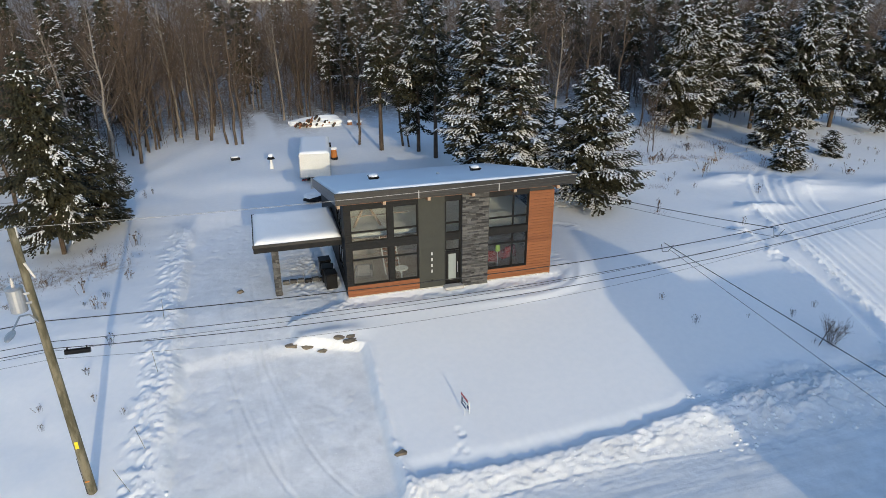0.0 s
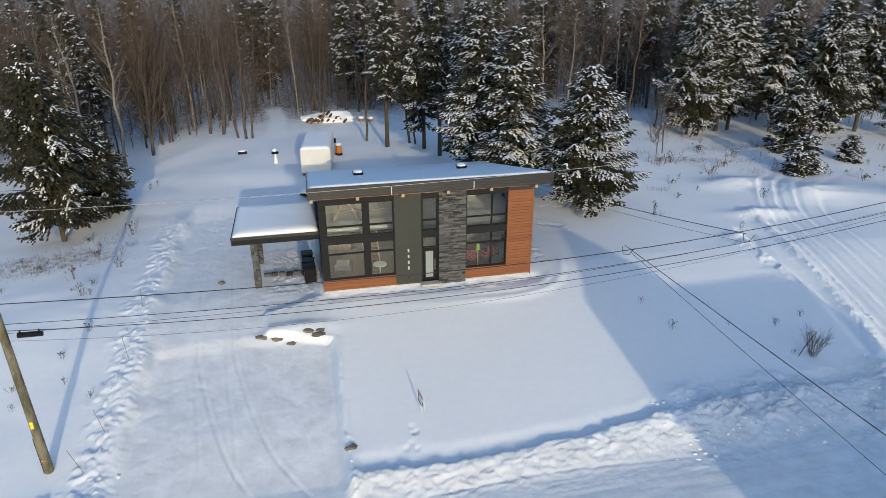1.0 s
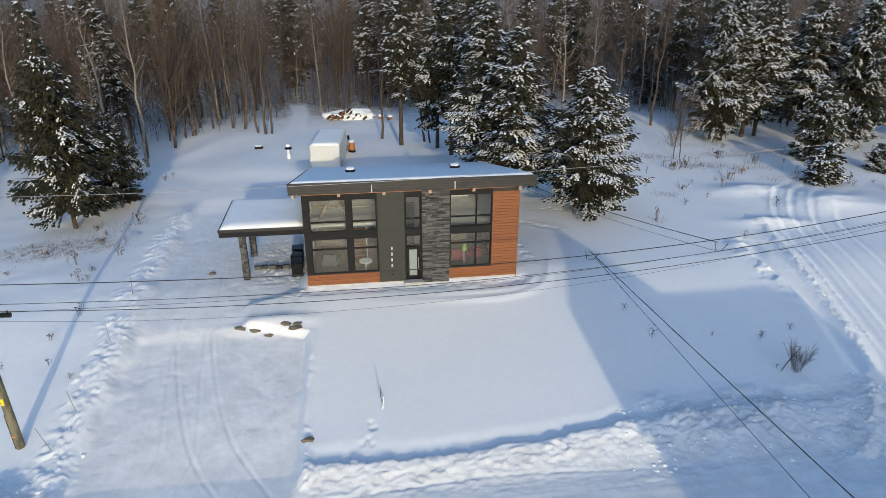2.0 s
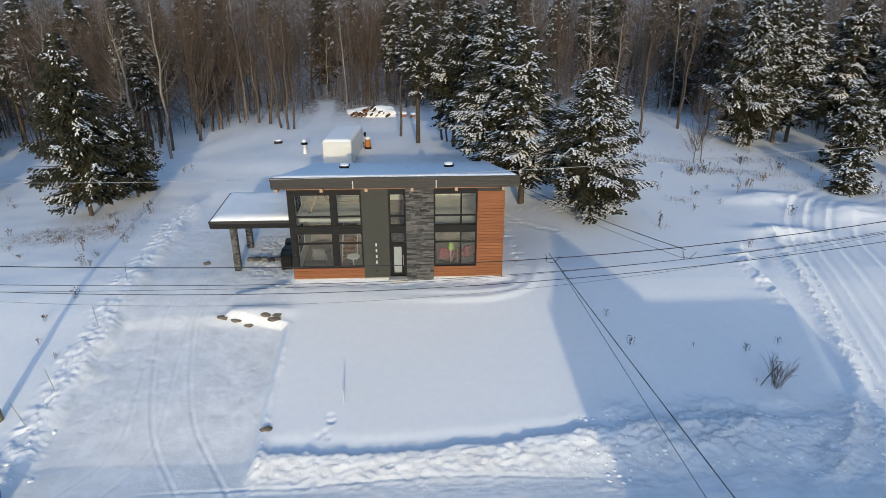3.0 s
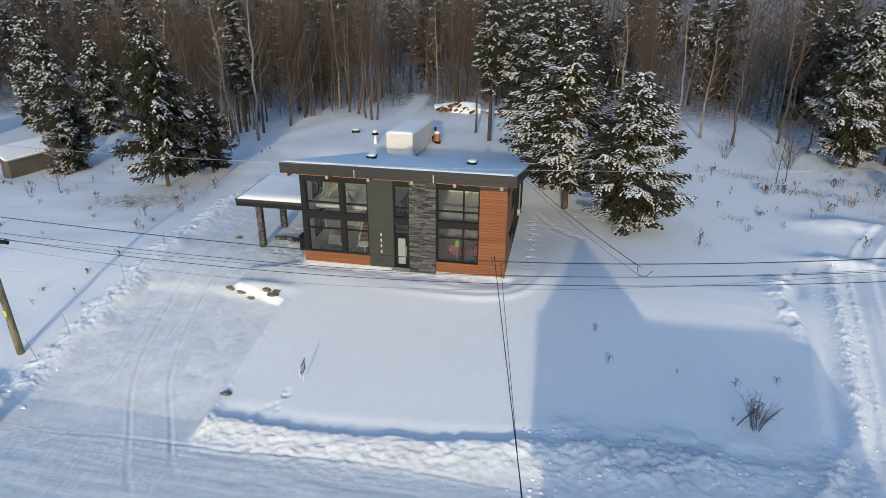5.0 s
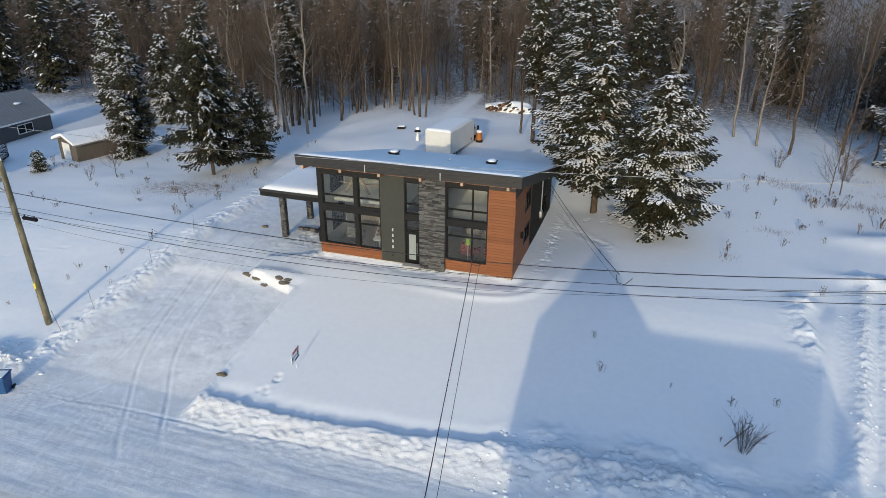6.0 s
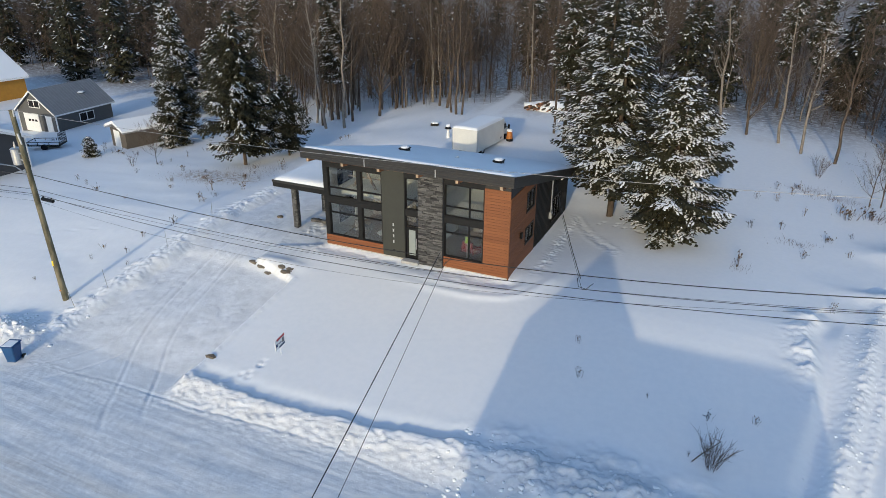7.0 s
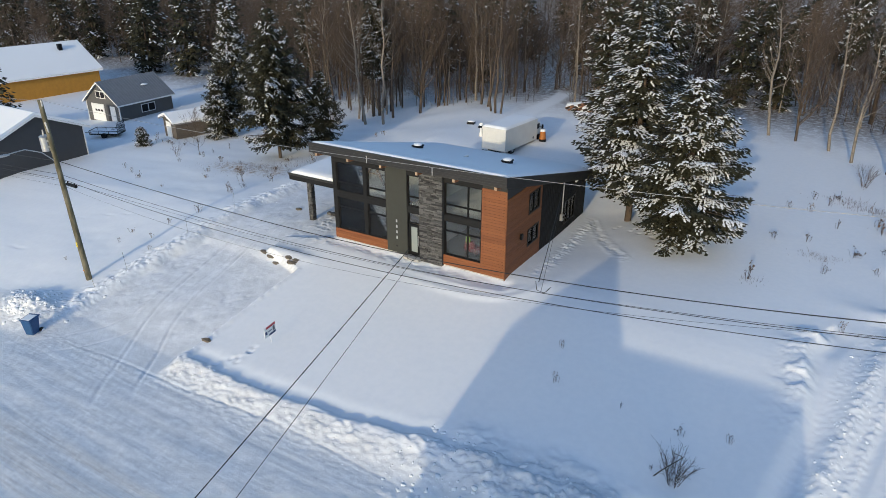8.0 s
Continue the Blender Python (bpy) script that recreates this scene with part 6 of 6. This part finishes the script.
# vent post, box and log pile of the back yard
vp = thing("vent_post", stand(-3.1, 26.5), 0, "white vent post with a dark cap and snow", "post")
part("post", rod((0, 0, -0.2), (0, 0, 0.5), 0.2, 0.16, 14), M_white, vp)
part("neck", rod((0, 0, 0.5), (0, 0, 0.9), 0.12, 0.1, 12), M_white, vp)
part("cap", rod((0, 0, 0.9), (0, 0, 1.1), 0.36, 0.22, 16), M_frame, vp, "dark cap")
part("snow_cap", blob((0, 0, 1.16), (0.22, 0.22, 0.2), 2, 0.15, 2), M_snow, vp)
gb = thing("ground_box", stand(-6.3, 30.3), 10, "low dark utility box with snow on top", "box")
part("box", bx(-0.4, 0.4, -0.3, 0.3, 0, 0.25, bevel=0.03), M_frame, gb)
part("snow_cap", blob((0, 0, 0.28), (0.42, 0.3, 0.12), 6, 0.1, 2), M_snow, gb)
pile_ = thing("log_pile", stand(2.6, 42.0), -8, "pile of cut logs half buried in snow", "logs")
for k in range(34):
    x, zz = rr.uniform(-2.4, 2.4), 0.0
    lay = rr.random()
    zz = 0.15 + lay * 0.9 * (1 - abs(x) / 2.8)
    yy = -0.8 + lay * 0.9 + rr.uniform(-0.1, 0.1)
    part("log", rod((x - 0.1, yy - 0.7, zz), (x + 0.1, yy + 0.5, zz + 0.05), rr.uniform(0.06, 0.14), None, 10), M_beam if k % 3 == 0 else M_bark_warm, pile_)
part("snow_cover", blob((0, 0.6, 0.15), (3.0, 1.4, 0.8), 15, 0.3, 3), M_snow, pile_, "lumpy snow cover")
for x, y in ((6.2, 41.6), (7.2, 41.2)):
    st = thing("snowy_stump", stand(x, y), 0, "cut stump with a thick snow cap", "stump", "stumps")
    part("wood", rod((0, 0, -0.1), (0, 0, 0.34), 0.3, 0.26, 12), M_beam, st)
    part("snow_cap", blob((0, 0, 0.38), (0.34, 0.32, 0.16), 3, 0.2, 2), M_snow, st)

# ---- neighbouring buildings ----
M_greysiding = plain("grey_vinyl_siding", (0.105, 0.103, 0.10), 0.6, vary=0.08, scale=2)
M_darksiding = plain("dark_grey_siding", (0.060, 0.060, 0.062), 0.6, vary=0.08, scale=2)
M_yellowwall = plain("ochre_siding", (0.42, 0.21, 0.03), 0.7, vary=0.1, scale=2)
M_metalroof = plain("grey_ribbed_roof", (0.26, 0.26, 0.265), 0.4, metal=0.3, vary=0.1, scale=1.5)
M_shed = plain("brown_shed_boards", (0.10, 0.085, 0.07), 0.8, vary=0.2, scale=3, stretch=(1, 1, 0.3))


def gable(name, label, w, l, wall_h, rise, wall_mat, roof_mat, at, rz, over=0.35, snow=True, ribs=False, trim=True):
    """A gabled building; its gable looks towards -y, its ridge runs along y."""
    b_ = thing(name, at, rz, label, "building")
    h2 = w / 2
    part("wall", prism([(-h2, -1.0), (h2, -1.0), (h2, wall_h), (0, wall_h + rise), (-h2, wall_h)], "y", 0, l), wall_mat, b_)
    k = rise / h2
    for s in (-1, 1):
        e = h2 + over
        r_ = part("roof", prism([(0, wall_h + rise + 0.02), (s * e, wall_h - k * over + 0.02), (s * e, wall_h - k * over + 0.16), (0, wall_h + rise + 0.16)], "y", -over, l + over), roof_mat, b_)
        if ribs:
            y = -over + 0.1
            while y < l + over:
                part("rib", prism([(0, wall_h + rise + 0.16), (s * e, wall_h - k * over + 0.16), (s * e, wall_h - k * over + 0.20), (0, wall_h + rise + 0.20)], "y", y, y + 0.06), roof_mat, r_)
                y += 0.42
        if snow:
            part("roof_snow", prism([(0, wall_h + rise + 0.16), (s * e, wall_h - k * over + 0.16), (s * (e + 0.05), wall_h - k * over + 0.30), (s * (e - 0.2), wall_h - k * over + 0.42 + k * 0.2), (0, wall_h + rise + 0.42)], "y", -over - 0.03, l + over), M_snow, b_, "thick roof snow")
        if trim:
            part("barge_board", prism([(0, wall_h + rise - 0.05), (s * e, wall_h - k * over - 0.05), (s * e, wall_h - k * over + 0.15), (0, wall_h + rise + 0.15)], "y", -over - 0.03, -over), M_white, b_, "white trim board")
            part("eave_board", bx(min(s * e, s * e + s * 0.03), max(s * e, s * e + s * 0.03), -over, l + over, wall_h - k * over - 0.03, wall_h - k * over + 0.15), M_white, b_, "white trim board")
            part("corner_board", bx(min(s * (h2 - 0.1), s * (h2 + 0.02)), max(s * (h2 - 0.1), s * (h2 + 0.02)), -0.02, 0.1, -1.0, wall_h), M_white, b_, "white trim board")
    return b_


def small_window(parent, face, a, z0, w, h, at, cross=True):
    """A white window with two dark panes on a wall: face 'y' looks to -y at y=at; 'x' looks to +x at x=at."""
    def box(u0, u1, v0, v1, d0, d1):
        return bx(u0, u1, at - d1, at - d0, v0, v1) if face == "y" else bx(at + d0, at + d1, u0, u1, v0, v1)
    wn_ = part("window", box(a, a + w, z0, z0 + h, 0.0, 0.05), M_white, parent, "white-framed window")
    for k in range(2):
        u0 = a + 0.09 + k * (w / 2 - 0.03)
        part("pane", box(u0, u0 + w / 2 - 0.15, z0 + 0.09, z0 + h - 0.09, 0.05, 0.055), M_frame, wn_, "dark glass")


zg = float(base_height(-55.5, 21.0))
gar = gable("garage", "grey gabled garage with white trim and ribbed metal roof", 6.4, 8.4, 2.55, 2.45, M_greysiding, M_metalroof, (-55.6, 20.6, zg - 0.1), 2, ribs=True, snow=False)
dr = part("garage_door", bx(-2.2, 0.3, -0.05, 0.0, 0.05, 2.25), M_white, gar, "white sectional door")
for k in range(4):
    part("door_panel", bx(-2.15, 0.25, -0.07, -0.05, 0.08 + k * 0.54, 0.58 + k * 0.54), M_white, dr)
for k in range(3):
    part("door_light", bx(-1.5 + k * 0.55, -1.1 + k * 0.55, -0.075, -0.07, 1.28, 1.55), M_frame, dr)
part("door", bx(1.5, 2.45, -0.06, 0.0, 0.05, 2.15), M_white, gar, "white side door")
part("post_trim", bx(0.85, 1.25, -0.05, 0.0, 0.05, 2.3), M_darksiding, gar)
small_window(gar, "y", -0.9, 3.0, 1.8, 0.95, 0.0)
small_window(gar, "x", 3.3, 0.85, 2.2, 1.1, 3.2)
part("snow_patch", blob((1.6, 5.6, 4.05), (0.35, 0.5, 0.12), 3, 0.2, 2), M_snow, gar)

dk = gable("dark_house", "dark grey gabled house with thick snow and white trim", 9.6, 13.0, 3.1, 2.0, M_darksiding, M_metalroof, (-39.8, 3.2, float(base_height(-39.8, 3.2)) - 0.1), 90, over=0.5)
yb_ = gable("ochre_building", "long ochre building with a snow-covered gable roof", 13.0, 16.0, 3.3, 3.4, M_yellowwall, M_metalroof, (-85.2, 19.5, float(base_height(-80, 27)) - 0.1), -8, over=0.5)
part("stove_pipe", bx(1.5, 2.1, 12.5, 13.1, 6.0, 7.0), M_frame, yb_)

sh = gable("garden_shed", "small brown shed with a snow-laden roof and white door", 3.5, 4.2, 2.0, 0.55, M_shed, M_metalroof, (-36.9, 16.2, float(base_height(-37, 17)) - 0.05), -18, over=0.4, trim=False)
part("door", bx(-0.95, 0.45, -0.05, 0.0, 0.05, 1.85), M_white, sh, "white shed door")

tl = thing("utility_trailer", stand(-46.2, 14.6), -62, "black utility trailer with a raised mesh gate", "trailer")
for z_ in (0.45, 0.8):
    for x in (-0.9, 0.9):
        part("rail", bx(x - 0.03, x + 0.03, -1.7, 1.7, z_, z_ + 0.06), M_frame, tl)
    part("rail", bx(-0.9, 0.9, -1.73, -1.67, z_, z_ + 0.06), M_frame, tl)
for x in (-0.9, 0.9):
    for y in (-1.7, -0.6, 0.6, 1.7):
        part("upright", bx(x - 0.025, x + 0.025, y - 0.025, y + 0.025, 0.4, 0.85), M_frame, tl)
part("bed", bx(-0.9, 0.9, -1.7, 1.7, 0.38, 0.45), M_frame, tl)
part("snow_load", bx(-0.85, 0.85, -1.6, 1.6, 0.45, 0.6, bevel=0.05), M_snow, tl)
gt = part("gate", bx(-0.9, 0.9, 1.70, 1.74, 0.45, 0.52), M_frame, tl)
for k in range(9):
    part("gate_bar", bx(-0.9 + k * 0.22, -0.86 + k * 0.22, 1.70, 1.74, 0.5, 1.75), M_frame, gt)
for k in range(5):
    part("gate_bar", bx(-0.9, 0.9, 1.70, 1.74, 0.75 + k * 0.25, 0.79 + k * 0.25), M_frame, gt)
for x in (-1.05, 1.05):
    part("wheel", rod((x - 0.1, 0.1, 0.3), (x + 0.1, 0.1, 0.3), 0.32, 0.32, 16), M_frame, tl)
part("drawbar", rod((0, -1.7, 0.4), (0, -2.7, 0.38), 0.04), M_frame, tl)

# the house over the road whose shadow falls across the yard
ov = thing("house_over_the_road", (-0.7, 10.0, float(base_height(24, -50))), 0, "two-storey grey house over the road, snow on its roofs", "house")
part("wall", bx(18.4, 31.4, -56, -48.6, -1, 8.6), M_greysiding, ov)
part("roof", prism([(-48.0, 8.5), (-52.3, 11.1), (-56.6, 8.5)], "x", 18.0, 31.8), M_metalroof, ov)
part("roof_snow", prism([(-48.0, 8.5), (-48.0, 8.7), (-52.3, 11.35), (-56.6, 8.7), (-56.6, 8.5), (-52.3, 11.1)], "x", 17.98, 31.82), M_snow, ov)
part("wing", prism([(18.35, -1), (23.0, -1), (23.0, 10.4), (20.7, 12.6), (18.35, 10.4)], "y", -52.3, -47.5), M_greysiding, ov)
for side in (-1, 1):
    e = 20.675 + side * 2.6
    part("wing_snow", prism([(20.675, 12.6), (e, 10.16), (e, 10.4), (20.675, 12.85)], "y", -52.3, -47.3), M_snow, ov, "snow on the wing's roof")
part("door", bx(25.5, 26.5, -48.6, -48.54, 0.2, 2.3), M_white, ov)
for x in (19.4, 24.0, 27.6, 29.6):
    for z_ in (1.3, 4.6):
        yb2 = -47.5 if x < 23 else -48.6
        wq = part("window", bx(x, x + 1.3, yb2, yb2 + 0.06, z_, z_ + 1.4), M_white, ov)
        part("pane", bx(x + 0.1, x + 1.2, yb2 + 0.06, yb2 + 0.066, z_ + 0.1, z_ + 1.3), M_frame, wq)
# far farm buildings beyond the wood
gable("far_barn", "long pale barn with a snowy roof far beyond the wood", 16, 60, 4.5, 4.0, M_white, M_metalroof, (-10, 262, float(base_height(0, 262))), -90, over=0.6)
